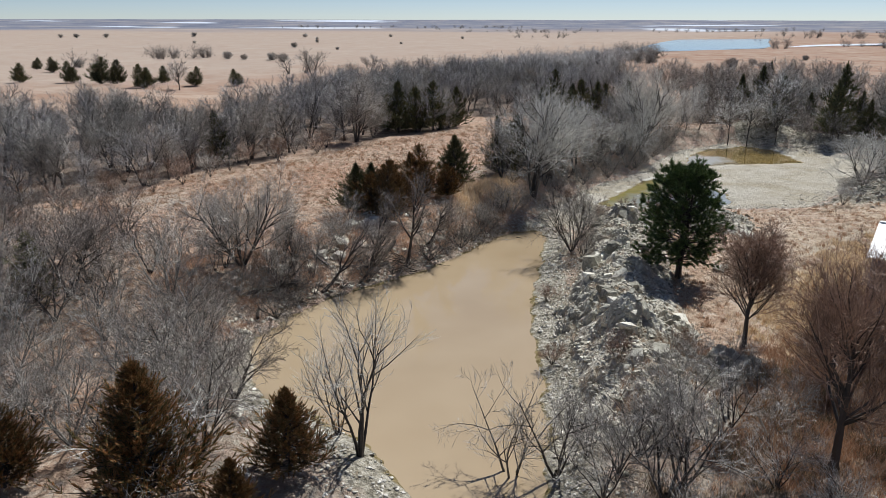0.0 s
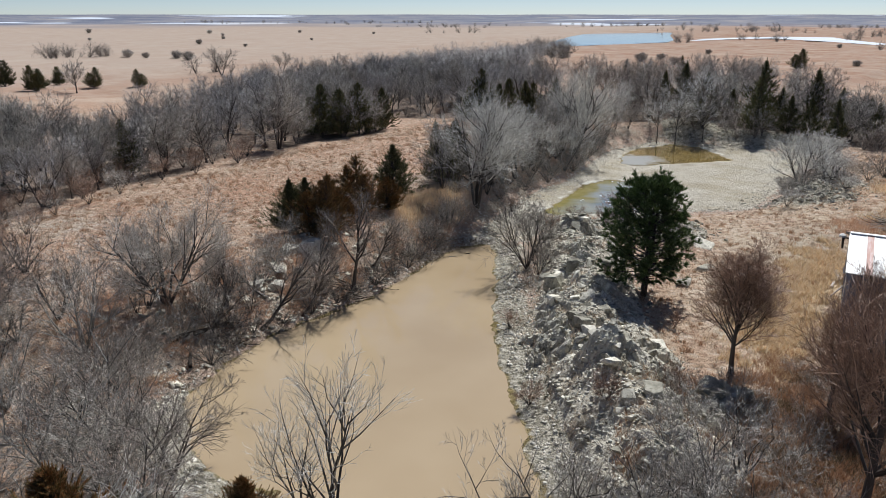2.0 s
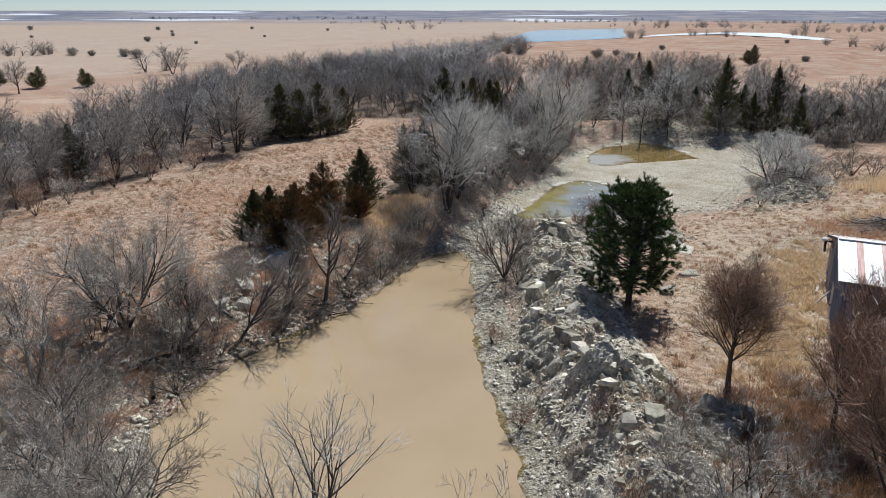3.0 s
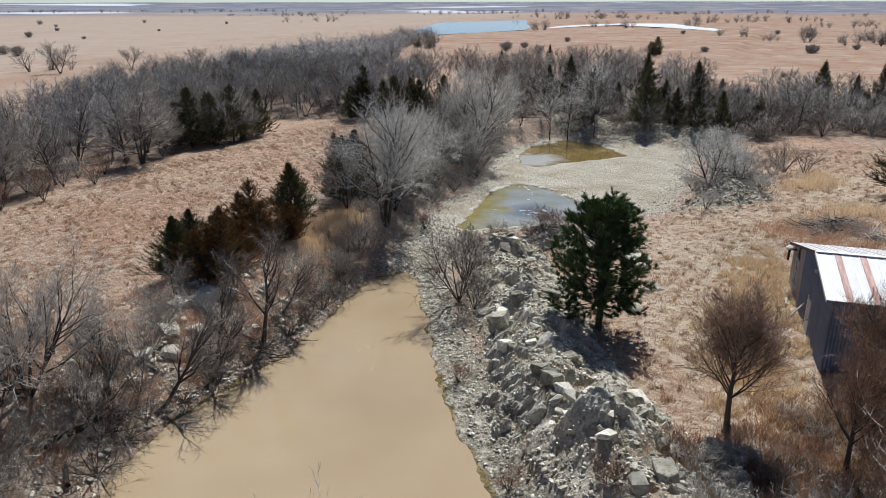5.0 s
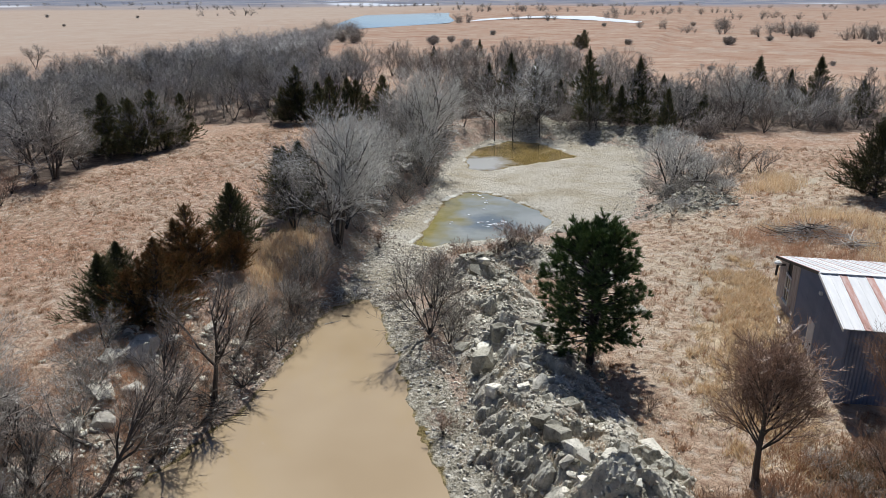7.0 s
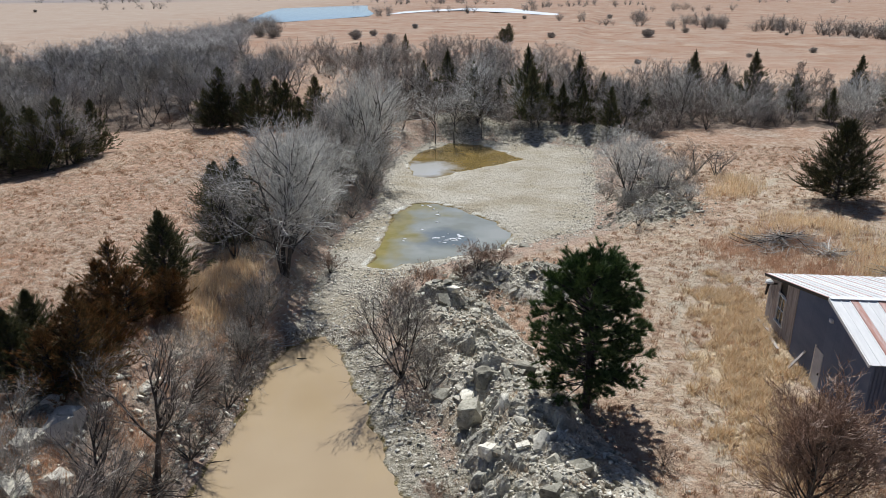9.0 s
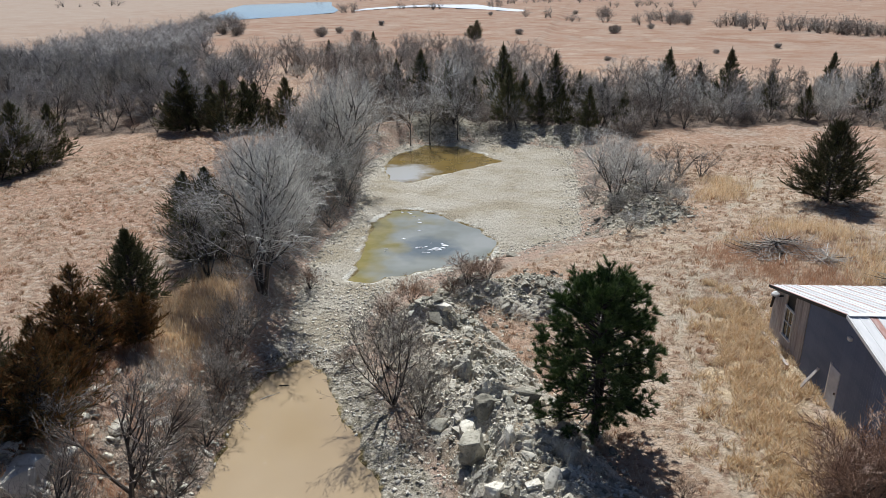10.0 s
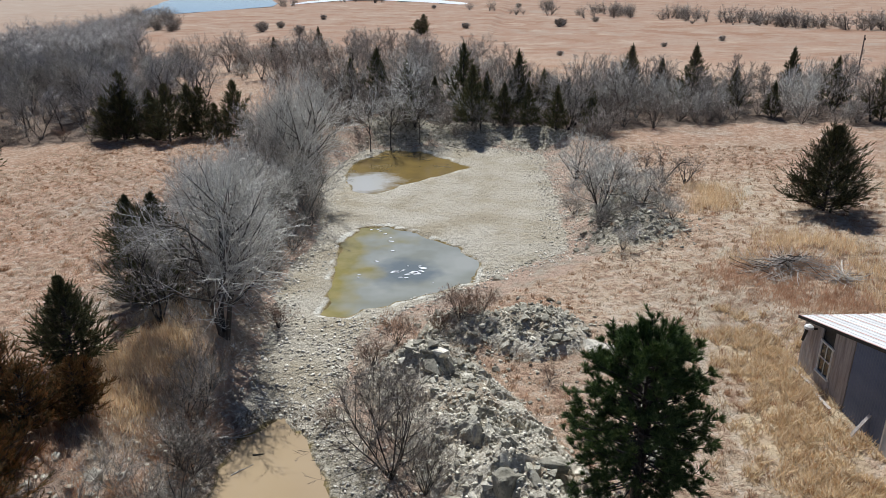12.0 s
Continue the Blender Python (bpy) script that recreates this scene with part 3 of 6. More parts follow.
def broken_block(rnd, size, points=16, rough=0.0):
    """A chipped block of stone: the hull of chance points near the skin of a box."""
    bm = bmesh.new()
    for _ in range(points):
        p = [rnd.uniform(-0.5, 0.5) for _ in range(3)]
        a = rnd.choice((0, 0, 1, 1, 2, 2, 2))
        p[a] = rnd.choice((-0.5, 0.5)) * rnd.uniform(0.82, 1.0)
        bm.verts.new([p[i] * size[i] for i in range(3)])
    res = bmesh.ops.convex_hull(bm, input=bm.verts)
    loose = [v for v in bm.verts if not v.link_faces]
    bmesh.ops.delete(bm, geom=loose, context="VERTS")
    bmesh.ops.recalc_face_normals(bm, faces=bm.faces)
    if rough:
        bmesh.ops.subdivide_edges(bm, edges=bm.edges, cuts=2, use_grid_fill=True)
        off = Vector((rnd.uniform(0, 50), rnd.uniform(0, 50), 0))
        for v in bm.verts:
            v.co += v.co.normalized() * (noise.noise(v.co * 1.6 + off) * 0.5 + noise.noise(v.co * 5 + off) * 0.22) * rough
            v.co.z += 0.5 * rough * noise.noise(Vector((0, 0, v.co.z * 9)) + off)
    bm.verts.index_update()
    s = Shape()
    s.v = [v.co.copy() for v in bm.verts]
    s.f = [tuple(v.index for v in f.verts) for f in bm.faces]
    bm.free()
    return s

# ---- ground and water ----
WOODS = [(-78, 14), (-82, 26), (-80, 33), (-85, 42), (-83, 54), (-93, 68), (-86, 70), (-84, 82), (-82.5, 89), (-87, 93.5), (-97, 98), (-97, 108), (-82, 111), (-72, 113), (-80, 122), (-80, 142), (-95, 162), (-115, 180),
         (-132, 205), (-149, 249), (-170, 285), (-205, 365), (-216, 360), (-205, 262), (-183, 203), (-165, 152), (-146, 112), (-122, 76), (-107, 52), (-132, 48), (-126, 32),
         (-125, 5), (-95, 2)]


THATCH = [(-12.8, 56, 2.6), (-12.6, 52, 2.6), (-13.0, 48, 2.6), (-13.6, 60, 2.2), (-12.8, 44.0, 2.6), (-14.6, 51.5, 1.8), (-10.6, 85, 1.6), (-9.6, 83.0, 1.8), (-9.0, 87.4, 1.5), (-6.6, 73.4, 2.0), (-3.0, 72.2, 2.0), (-2.8, 65.6, 1.6), (-46.5, 50.6, 1.1), (-46.4, 53.2, 1.1), (-46.2, 56.0, 0.9), (-47.2, 58.6, 0.8)]


def spread(fine_from, fine_to, step, reach):
    """Grid lines: even near the ponds, ever wider towards the horizon."""
    lines = list(np.arange(fine_from, fine_to, step))
    for sign, edge in ((-1, fine_from), (1, fine_to)):
        gap, p = step, edge
        while abs(p) < reach:
            gap *= 1.075
            p += sign * gap
            lines.append(p)
    return np.array(sorted(lines))


def build_ground():
    xs, ys = spread(-68, 14, 0.42, 4600), spread(8, 120, 0.48, 4600)
    gx, gy = np.meshgrid(xs, ys)
    gx, gy = gx.ravel(), gy.ravel()
    gz = relief(gx, gy)
    n, m = len(xs), len(ys)
    GRID.update(x=xs, y=ys, z=gz.reshape(m, n))
    cell = np.arange(n * m).reshape(m, n)
    quads = np.stack([cell[:-1, :-1], cell[:-1, 1:], cell[1:, 1:], cell[1:, :-1]], -1).reshape(-1, 4)
    me = bpy.data.meshes.new("ground")
    me.from_pydata(np.stack([gx, gy, gz], -1).tolist(), [], quads.tolist())
    wob = shore(gx, gy)
    south, middle, north = (polygon_distance(gx, gy, p) + wob for p in (POND_SOUTH, POND_MIDDLE, POND_NORTH))
    basin = polygon_distance(gx, gy, BASIN) + wob
    away = np.hypot(gx + 25, gy - 60)
    heap = np.full(gx.shape, 0.0)
    for mx, my, r, tall in MOUNDS[:-1]:
        heap = np.maximum(heap, smooth(1.25, 0.75, np.hypot(gx - mx, gy - my) / r))
    zones = {
        "sand": smooth(0.8, -0.6, basin),
        "mud": smooth(0.5, 0.0, np.minimum(np.minimum(south, middle), north)) * (0.75 + 0.25 * waves(gx, gy, 5, 17)),
        "crust": smooth(0.05, 0.25, np.minimum(middle, north)) * smooth(0.9, 0.5, np.minimum(middle, north)) * (0.52 + 0.5 * waves(gx, gy, 8, 27)) * (basin < 0),
        "litter": np.maximum(smooth(8.5, 4.5, south), 0.9 * smooth(6.0, 2.5, basin)),
        "rubble": np.maximum(np.maximum(smooth(4.2, 2.6, line_distance(gx, gy, RIDGE)), heap), 0.85 * smooth(3.0, 1.6, south) * (gx > -37.5)),
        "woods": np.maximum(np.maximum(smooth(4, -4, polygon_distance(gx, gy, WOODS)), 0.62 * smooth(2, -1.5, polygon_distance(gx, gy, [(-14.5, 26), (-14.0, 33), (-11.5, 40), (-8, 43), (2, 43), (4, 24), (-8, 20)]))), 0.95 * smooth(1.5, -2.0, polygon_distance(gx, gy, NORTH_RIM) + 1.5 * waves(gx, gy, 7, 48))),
        "gold": np.clip(sum(np.exp(-((gx - cx) ** 2 + (gy - cy) ** 2) / (r * r)) for cx, cy, r in THATCH), 0, 1) * (0.62 + 0.25 * waves(gx, gy, 1.6, 36)),
        "straw": smooth(-32, -18, gx) * smooth(104, 90, gy) * 0.6 * (1 + 0.6 * waves(gx, gy, 12, 45)),
        "trail": 0.55 * smooth(0.8, 0.2, line_distance(gx, gy, [(-4.0, 93), (-5.0, 89.3), (-9.8, 79.4), (-12.0, 71.9), (-15.2, 63.4), (-16.6, 57), (-15.8, 50), (-15.4, 43)]) + 0.45 * waves(gx, gy, 3, 46)),
        "prairie": smooth(110, 200, away),
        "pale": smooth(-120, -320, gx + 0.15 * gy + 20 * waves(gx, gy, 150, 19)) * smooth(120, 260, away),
        # mask for the haze painted into the farthest ground
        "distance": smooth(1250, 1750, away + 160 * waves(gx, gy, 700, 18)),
    }
    for key, value in zones.items():
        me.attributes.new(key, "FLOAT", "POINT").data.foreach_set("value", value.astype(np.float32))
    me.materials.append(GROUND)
    me.polygons.foreach_set("use_smooth", [True] * len(me.polygons))
    me.update()
    return tagged(new("ground", me), "dry tan prairie with stony banks and a pale gravel basin", "ground", kind="structure")


def build_water(name, label, outline, level, grow, material):
    bm = bmesh.new()
    mid = Vector((sum(p[0] for p in outline), sum(p[1] for p in outline))) / len(outline)
    ring = []
    for i, p in enumerate(outline):
        a, b = Vector(outline[i - 1]), Vector(outline[(i + 1) % len(outline)])
        e = (b - a).normalized()
        q = Vector(p)
        out = Vector((e.y, -e.x))
        if (q + out * 0.1 - mid).length < (q - out * 0.1 - mid).length:
            out = -out
        ring.append(bm.verts.new((*(q + out * grow), level)))
    face = bm.faces.new(ring)
    bmesh.ops.triangulate(bm, faces=[face])
    bmesh.ops.recalc_face_normals(bm, faces=bm.faces)
    me = bpy.data.meshes.new(name)
    bm.to_mesh(me)
    bm.free()
    for poly in me.polygons:
        if poly.normal.z < 0:
            poly.flip()
    me.materials.append(material)
    return tagged(new(name, me), label, "water", kind="structure")


MUDDY = water_material("muddy_water", [(0.35, (0.375, 0.28, 0.17)), (0.65, (0.43, 0.33, 0.21))], 0.12)
def sky_tint_material():
    """Olive shallows towards the west shore, a milky grey sky reflection painted into the deeper part."""
    n = Nodes("sky_tinted_shallows")
    p = n.place()
    x = n.add("SeparateXYZ", Vector=p).outputs[0]
    k = n.math("ADD", n.math("MULTIPLY", n.math("ADD", x, 40.5), 0.16), n.math("MULTIPLY", n.math("SUBTRACT", n.noise(p, 0.22, 3, 0.5), 0.5), 1.6))
    olive = n.ramp(n.noise(p, 0.5, 4, 0.6), [(0.35, (0.21, 0.185, 0.055)), (0.65, (0.30, 0.25, 0.10))])
    off = n.add("VectorMath")
    off.operation = "DISTANCE"
    n.t.links.new(p, off.inputs[0])
    off.inputs[1].default_value = (-35.2, 72.6, WATER_MIDDLE)
    dark_patch = n.math("ADD", n.math("MULTIPLY", off.outputs["Value"], 0.22), n.math("MULTIPLY", n.math("SUBTRACT", n.noise(p, 0.5, 3, 0.5), 0.5), 1.0))
    # sky reflection put into the colour: pale grey-green, darker round the pond's centre
    sky_tint = n.ramp(n.noise(p, 0.28, 3, 0.5), [(0.36, (0.24, 0.245, 0.20)), (0.52, (0.29, 0.30, 0.265)), (0.7, (0.34, 0.345, 0.31))])
    sky_tint = n.mix(n.ramp(dark_patch, [(0.3, 0.85), (0.75, 0.0)]), sky_tint, (0.13, 0.155, 0.165))
    n.done(n.mix(n.ramp(k, [(0.25, 0.0), (0.6, 1.0)]), olive, sky_tint), 0.03, 0, 0.8)
    n.b.inputs["IOR"].default_value = 1.4
    return n.m


OLIVE = sky_tint_material()


def amber_material():
    """Amber shallows with a whitish sky reflection painted into the south-west corner."""
    n = Nodes("amber_shallows")
    p = n.place()
    amber = n.ramp(n.noise(p, 0.2, 4, 0.6), [(0.36, (0.25, 0.175, 0.06)), (0.64, (0.18, 0.13, 0.05))])
    off = n.add("VectorMath", **{})
    off.operation = "DISTANCE"
    n.t.links.new(p, off.inputs[0])
    off.inputs[1].default_value = (-44.0, 98.5, WATER_NORTH)
    k = n.math("ADD", n.math("MULTIPLY", off.outputs["Value"], 0.17), n.math("MULTIPLY", n.math("SUBTRACT", n.noise(p, 0.5, 4, 0.6), 0.5), 1.2))
    n.done(n.mix(n.ramp(k, [(0.45, 0.85), (0.85, 0.0)]), amber, (0.52, 0.53, 0.52)), 0.03, 0, 0.8)
    n.b.inputs["IOR"].default_value = 1.4
    return n.m


AMBER = amber_material()
LAKE_WATER = water_material("lake_water", [(0.3, (0.10, 0.13, 0.16)), (0.7, (0.16, 0.19, 0.22))], 0.01, 0.08)
build_ground()
build_water("water_south", "still muddy tan water of a long narrow pond", POND_SOUTH, WATER_SOUTH, 1.0, MUDDY)
build_water("water_middle", "shallow olive pond water with thin ice flakes", POND_MIDDLE, WATER_MIDDLE, 0.8, OLIVE)
build_water("water_north", "shallow amber puddle on a gravel flat", POND_NORTH, WATER_NORTH, 0.8, AMBER)

build_water("lake", "blue prairie lake far beyond the woods", LAKE, LAKE_LEVEL, 0.5, LAKE_WATER)
ICE = simple_material("pale_ice", (0.62, 0.66, 0.70), (0.80, 0.82, 0.84), 0.02, 0.4)
build_water("lake_ice", "frozen white arm of the far lake", LAKE_ARM, LAKE_LEVEL, 0.5, ICE)

# ---- trees: one template a kind, then copies ----
def plant(make, places, group="", sink=0.05):
    """Build one, then copy it to the other places (x, y, turn, size)."""
    first = None
    for k, (x, y, turn, size) in enumerate(places):
        m = at(x, y, turn, size, sink)
        if first is None:
            first = make()
            if group:
                tagged(first, group=group)
            first.matrix_basis = m
        else:
            copy_thing(first, Matrix.Identity(4)).matrix_basis = m
    return first


def fill(seed, count, outline, gap, avoid=()):
    """Chance places inside an outline, no two nearer than gap."""
    rnd = np.random.RandomState(seed)
    xs, ys = [p[0] for p in outline], [p[1] for p in outline]
    x, y = rnd.uniform(min(xs), max(xs), count * 12), rnd.uniform(min(ys), max(ys), count * 12)
    good = polygon_distance(x, y, outline) < 0
    for other, margin in avoid:
        good &= polygon_distance(x, y, other) > margin
    spots = []
    for a, b in zip(x[good], y[good]):
        if all((a - c) ** 2 + (b - d) ** 2 > gap * gap for c, d in spots):
            spots.append((float(a), float(b)))
            if len(spots) == count:
                break
    return spots


WET = [(POND_SOUTH, 0.4), (POND_MIDDLE, 0.4), (POND_NORTH, 0.4), (BASIN, 0.3)]
dice = random.Random(5)

# pond side, one by one
plant(lambda: bare_tree("bare_tree", "wide grey leafless tree with many stems on the west bank", "bare tree", 11, 7.6, 8, 0.75, BARK_DARK, TWIG, 0.16, split=(7, 6, 5, 4), lift=0.10, open=1.0), [(-44.7, 25.2, 0.4, 1.0)])
plant(lambda: bare_tree("bare_tree", "tall pale leafless tree with several trunks over the gravel", "bare tree", 12, 12.4, 3, 0.17, BARK_DARK, TWIG_PALE, 0.28, wood=1, split=(11, 7, 5, 4), open=1.3, bare=0.22, wander=0.34, lift=0.09, fine=0.014), [(-43.9, 59.0, 0.0, 1.0), (-45.8, 64.6, 2.2, 0.78), (-46.2, 70.0, 4.0, 0.7)], "pale trees over the gravel")
plant(lambda: bare_tree("bare_tree", "big pale leafless tree with a dense twiggy crown", "bare tree", 13, 13.4, 7, 0.40, BARK_DARK, TWIG_PALE, 0.27, split=(9, 6, 5, 4), bare=0.16, fine=0.015, lift=0.12, open=1.0), [(-48.6, 89.6, 0.0, 1.0)])
plant(lambda: bare_tree("bare_tree", "slender silver leafless tree at the water's edge", "bare tree", 14, 8.3, 4, 0.28, BARK_DARK, TWIG_PALE, 0.15, split=(6, 4, 3, 3), bare=0.28, wander=0.5, open=0.85, lift=0.14), [(-22.6, 17.5, 0.0, 1.0), (-24.8, 18.0, 2.0, 0.62)], "silver trees at the water's edge")
plant(lambda: bare_tree("bare_tree", "broom-shaped leafless tree with fine reddish twigs", "bare tree", 72, 7.0, 1, 0.3, BARK_DARK, TWIG_RED, 0.17, split=(34, 8, 6, 5), bare=0.34, open=1.3, lift=0.15, wander=0.24, slim=0.34), [(-13.4, 37.6, 0.0, 1.16)])
plant(lambda: bare_tree("bare_tree", "bushy leafless tree with reddish twigs beside the shed", "bare tree", 16, 10.2, 1, 0.34, BARK_DARK, TWIG_RED, 0.25, split=(24, 8, 6, 5), bare=0.3, open=1.15, lift=0.16, wander=0.26, slim=0.4), [(-6.2, 28.6, 0.0, 1.0), (-7.8, 42.0, 2.0, 0.66), (-3.6, 34.0, 4.0, 0.85), (-5.2, 38.2, 1.0, 0.74), (-8.6, 36.4, 3.0, 0.62), (-3.8, 43.0, 5.0, 0.72)], "reddish trees beside the shed")
crook = plant(lambda: bare_tree("dead_tree", "dark crooked dead tree leaning over the pond", "dead tree", 17, 8.4, 1, 0.3, BARK_DARK, TWIG_DARK, 0.19, split=(11, 6, 4, 3), bare=0.36, wander=0.45, open=1.05, lift=0.1), [(-40.2, 37.4, 0.5, 1.0), (-42.5, 28.0, 2.5, 0.68)], "dark crooked trees over the pond")
for x, y, turn, size, lean in ((-40.2, 28.9, 2.6, 0.86, 0.75), (-40.0, 32.2, 2.2, 0.72, 0.55), (-41.0, 34.2, 0.6, 0.72, -0.5), (-41.4, 40.8, 1.4, 0.66, 0.6), (-41.2, 25.6, 3.2, 0.7, 0.8), (-42.4, 31.0, 5.0, 0.62, 0.9), (-40.4, 35.6, 4.2, 0.6, 1.0)):
    copy_thing(crook, Matrix.Identity(4)).matrix_basis = at(x, y, turn, size, 0.05, lean)
plant(lambda: bare_tree("bare_shrub", "leafless many-stemmed shrub on the stony shore", "shrub", 18, 6.4, 8, 0.45, BARK_DARK, TWIG_DARK, 0.08, split=(6, 4, 4, 3), bare=0.25, lift=0.1), [(-31.9, 48.3, 0.0, 1.0), (-33.0, 51.4, 2.0, 0.66), (-30.2, 47.2, 4.0, 0.5)], "shrubs on the stony shore")

# evergreens
plant(lambda: cedar_tree("cedar_tree", "dark conical cedar on the west bank", 21, 5.4, 4.3, 240, CEDAR, 0.5, point=0.95, wild=0.45), [(-48.8, 39.4, 0, 0.86), (-49.2, 52.6, 1, 1.0), (-54.2, 68.0, 3, 0.85), (-49.8, 63.6, 5, 1.15), (-51.4, 43.4, 2.5, 0.7)], "cedars on the west bank")
plant(lambda: cedar_tree("cedar_tree", "broad dark cedar with several leaders on the west bank", 28, 6.6, 5.2, 300, CEDAR, 0.5, point=0.85, wild=0.45, spires=3), [(-48.8, 60.2, 4, 1.02)], "cedars on the west bank")
plant(lambda: cedar_tree("cedar_tree", "rusty brown cedar with ragged sprays", 22, 4.8, 5.2, 290, CEDAR_RUSTY, 0.46, point=0.8, wild=0.5, spires=3), [(-46.0, 39.7, 0, 1.06), (-48.5, 46.9, 2, 1.1), (-47.2, 43.1, 3, 0.95), (-46.6, 48.7, 5, 0.7)], "rusty cedars")
plant(lambda: cedar_tree("cedar_tree", "dark olive cedar with rusty tips in the near thicket", 29, 4.8, 3.9, 260, CEDAR_RUSTY, 0.46, point=0.9, wild=0.4), [(-26.1, 9.3, 1, 1.34), (-23.4, 14.3, 2, 0.86), (-22.4, 11.0, 4, 0.6), (-31.6, 5.6, 3, 0.95)], "rusty cedars")
plant(lambda: cedar_tree("cedar_tree", "broad dark cedar standing alone in dry grass", 23, 7.0, 6.6, 380, CEDAR, 0.55, 0.02, point=0.62, wild=0.25), [(-2.0, 80.4, 0, 1.0)])
woods_cedars = [(-89.6, 48.8, 1.15), (-113, 31, 0.9), (-88.4, 81.4, 1.2), (-85.2, 82.4, 1.35), (-84.4, 85.6, 1.3), (-84.2, 89.2, 1.1), (-85.6, 92.6, 1.0), (-89.0, 85.6, 1.3), (-91.6, 82.0, 1.0)]
woods_cedars += [(x + dice.uniform(-1, 1), 109.5 + dice.uniform(-1.0, 2.5), dice.uniform(1.0, 1.3)) for x in range(-81, -61, 2)]
woods_cedars += [(-34, 5, 0.8), (-36.5, 3, 0.9), (-43, 4, 0.8), (-48, 12.5, 0.7)]
plant(lambda: cedar_tree("cedar_tree", "dense dark cedar at the edge of bare woods", 25, 7.4, 4.8, 120, CEDAR, 0.9, 0.0, point=0.85, feathers=7, needles=8), [(x, y, k, s * (0.85, 0.65, 0.95, 0.75)[k % 4]) for k, (x, y, s) in enumerate(woods_cedars)], "cedars at the woods' edge")
north_cedars = [(-39.1, 127.8, 0.85), (-35.1, 130.2, 1.15), (-27.0, 129.8, 1.2), (-23.3, 130.7, 1.15), (-8.6, 146.0, 1.05), (-3.4, 147.5, 1.0), (-0.5, 137.2, 1.05), (18.6, 151.0, 1.05), (20.9, 138.7, 1.35), (24.5, 130.2, 1.0),
                (-91.0, 254.0, 1.0), (-43.0, 126.0, 0.8), (-31.5, 128.0, 0.85), (-19.5, 133.0, 0.9), (-48.0, 130.0, 1.0), (-53.0, 134.0, 1.0), (6.0, 138.0, 0.7), (-84, 190, 0.8),
                (-41.4, 118.4, 0.7), (-21.8, 118.0, 0.7), (-25.6, 119.6, 0.85), (-33.2, 120.6, 0.9), (-17.0, 121.0, 0.75), (-28.8, 122.0, 1.0), (10.0, 132.0, 0.6), (30.0, 136.0, 0.9)]
plant(lambda: cedar_tree("cedar_tree", "dark pointed cedar in the hedgerow beyond the gravel", 26, 7.6, 4.6, 115, CEDAR, 0.85, 0.0, point=1.0, feathers=7, needles=8), [(x, y, k * 1.3, s * (0.9, 1.25, 1.05, 0.8, 1.15)[k % 5]) for k, (x, y, s) in enumerate(north_cedars)], "cedars in the hedgerow")
far_cedars = [(-271, 80, 0.9), (-346, 110, 0.7), (-321, 108, 0.85), (-262, 93, 1.0), (-253, 99, 1.25), (-249, 103, 1.1), (-223, 100, 1.0), (-229, 104, 0.8), (-223, 117, 0.85), (-242, 116, 0.8), (-216, 128, 0.75), (-67, 319, 1.1)]
plant(lambda: cedar_tree("cedar_tree", "small dark cedar far out on the prairie", 27, 7.0, 6.5, 110, CEDAR, 1.3, 0.0, point=0.6, feathers=8, needles=8, spires=2), [(x, y, k * 1.7, s) for k, (x, y, s) in enumerate(far_cedars)], "cedars far out on the prairie")


def pine_tree():
    """A pine with long limbs and bottle-brush tufts of needles."""
    rnd = random.Random(31)
    wood, crown = Shape(), Shape()
    height = 8.2
    for dx, top in ((0.0, 7.6), (0.32, 7.0)):
        wood.tube([Vector((dx * 0.2, 0, -0.3)), Vector((dx * 0.4, 0, 1.2)), Vector((dx + 0.04, 0.05, 3.6)), Vector((dx * 1.6, 0, top))], [0.2, 0.16, 0.12, 0.03], 8, False)
    for k in range(190):
        f = 0.17 + 0.81 * (k / 189) ** 1.02
        z = f * height
        u = (f - 0.17) / 0.83
        reach = float(np.interp(u, (0, 0.12, 0.4, 0.65, 0.85, 1), (2.2, 3.0, 3.15, 2.75, 2.05, 1.0))) * rnd.uniform(0.72, 1.04)
        t = k * 2.399 + rnd.uniform(-0.3, 0.3)
        way = Vector((math.cos(t), math.sin(t), -0.08 + 0.85 * u + rnd.uniform(-0.12, 0.2)))
        root = Vector((0.15 * math.cos(t), 0.08, z * 0.93))
        line = limb(rnd, root, way, reach, 4, 0.22, 0.06)
        wood.tube(line, [0.045, 0.035, 0.025, 0.018, 0.01], 4, False)
        for g in range(9):
            q = line[-1] if g == 0 else line[2].lerp(line[-1], rnd.uniform(-0.3, 1.0))
            side = aim(rnd, way, 0.9) * rnd.uniform(0.15, 0.62)
            end = q + side * (0.3 if g == 0 else 1.0) + Vector((0, 0, 0.08))
            wood.tube([q, end], [0.014, 0.008], 3, False)
            axis = (end - q).normalized() + Vector((0, 0, 0.6))
            for _ in range(46):
                crown.spike(q.lerp(end, rnd.uniform(0.25, 1.05)), aim(rnd, axis, rnd.uniform(0.2, 1.5)) * rnd.uniform(0.18, 0.34), 0.017)
    ob = tagged(new("pine_tree"), "tall green pine with an open rounded crown beside the rubble", "pine tree")
    part("trunk", wood, BARK_DARK, ob)
    part("crown", crown, PINE, ob)
    return ob


plant(pine_tree, [(-21.6, 46.2, 0.6, 0.97)])

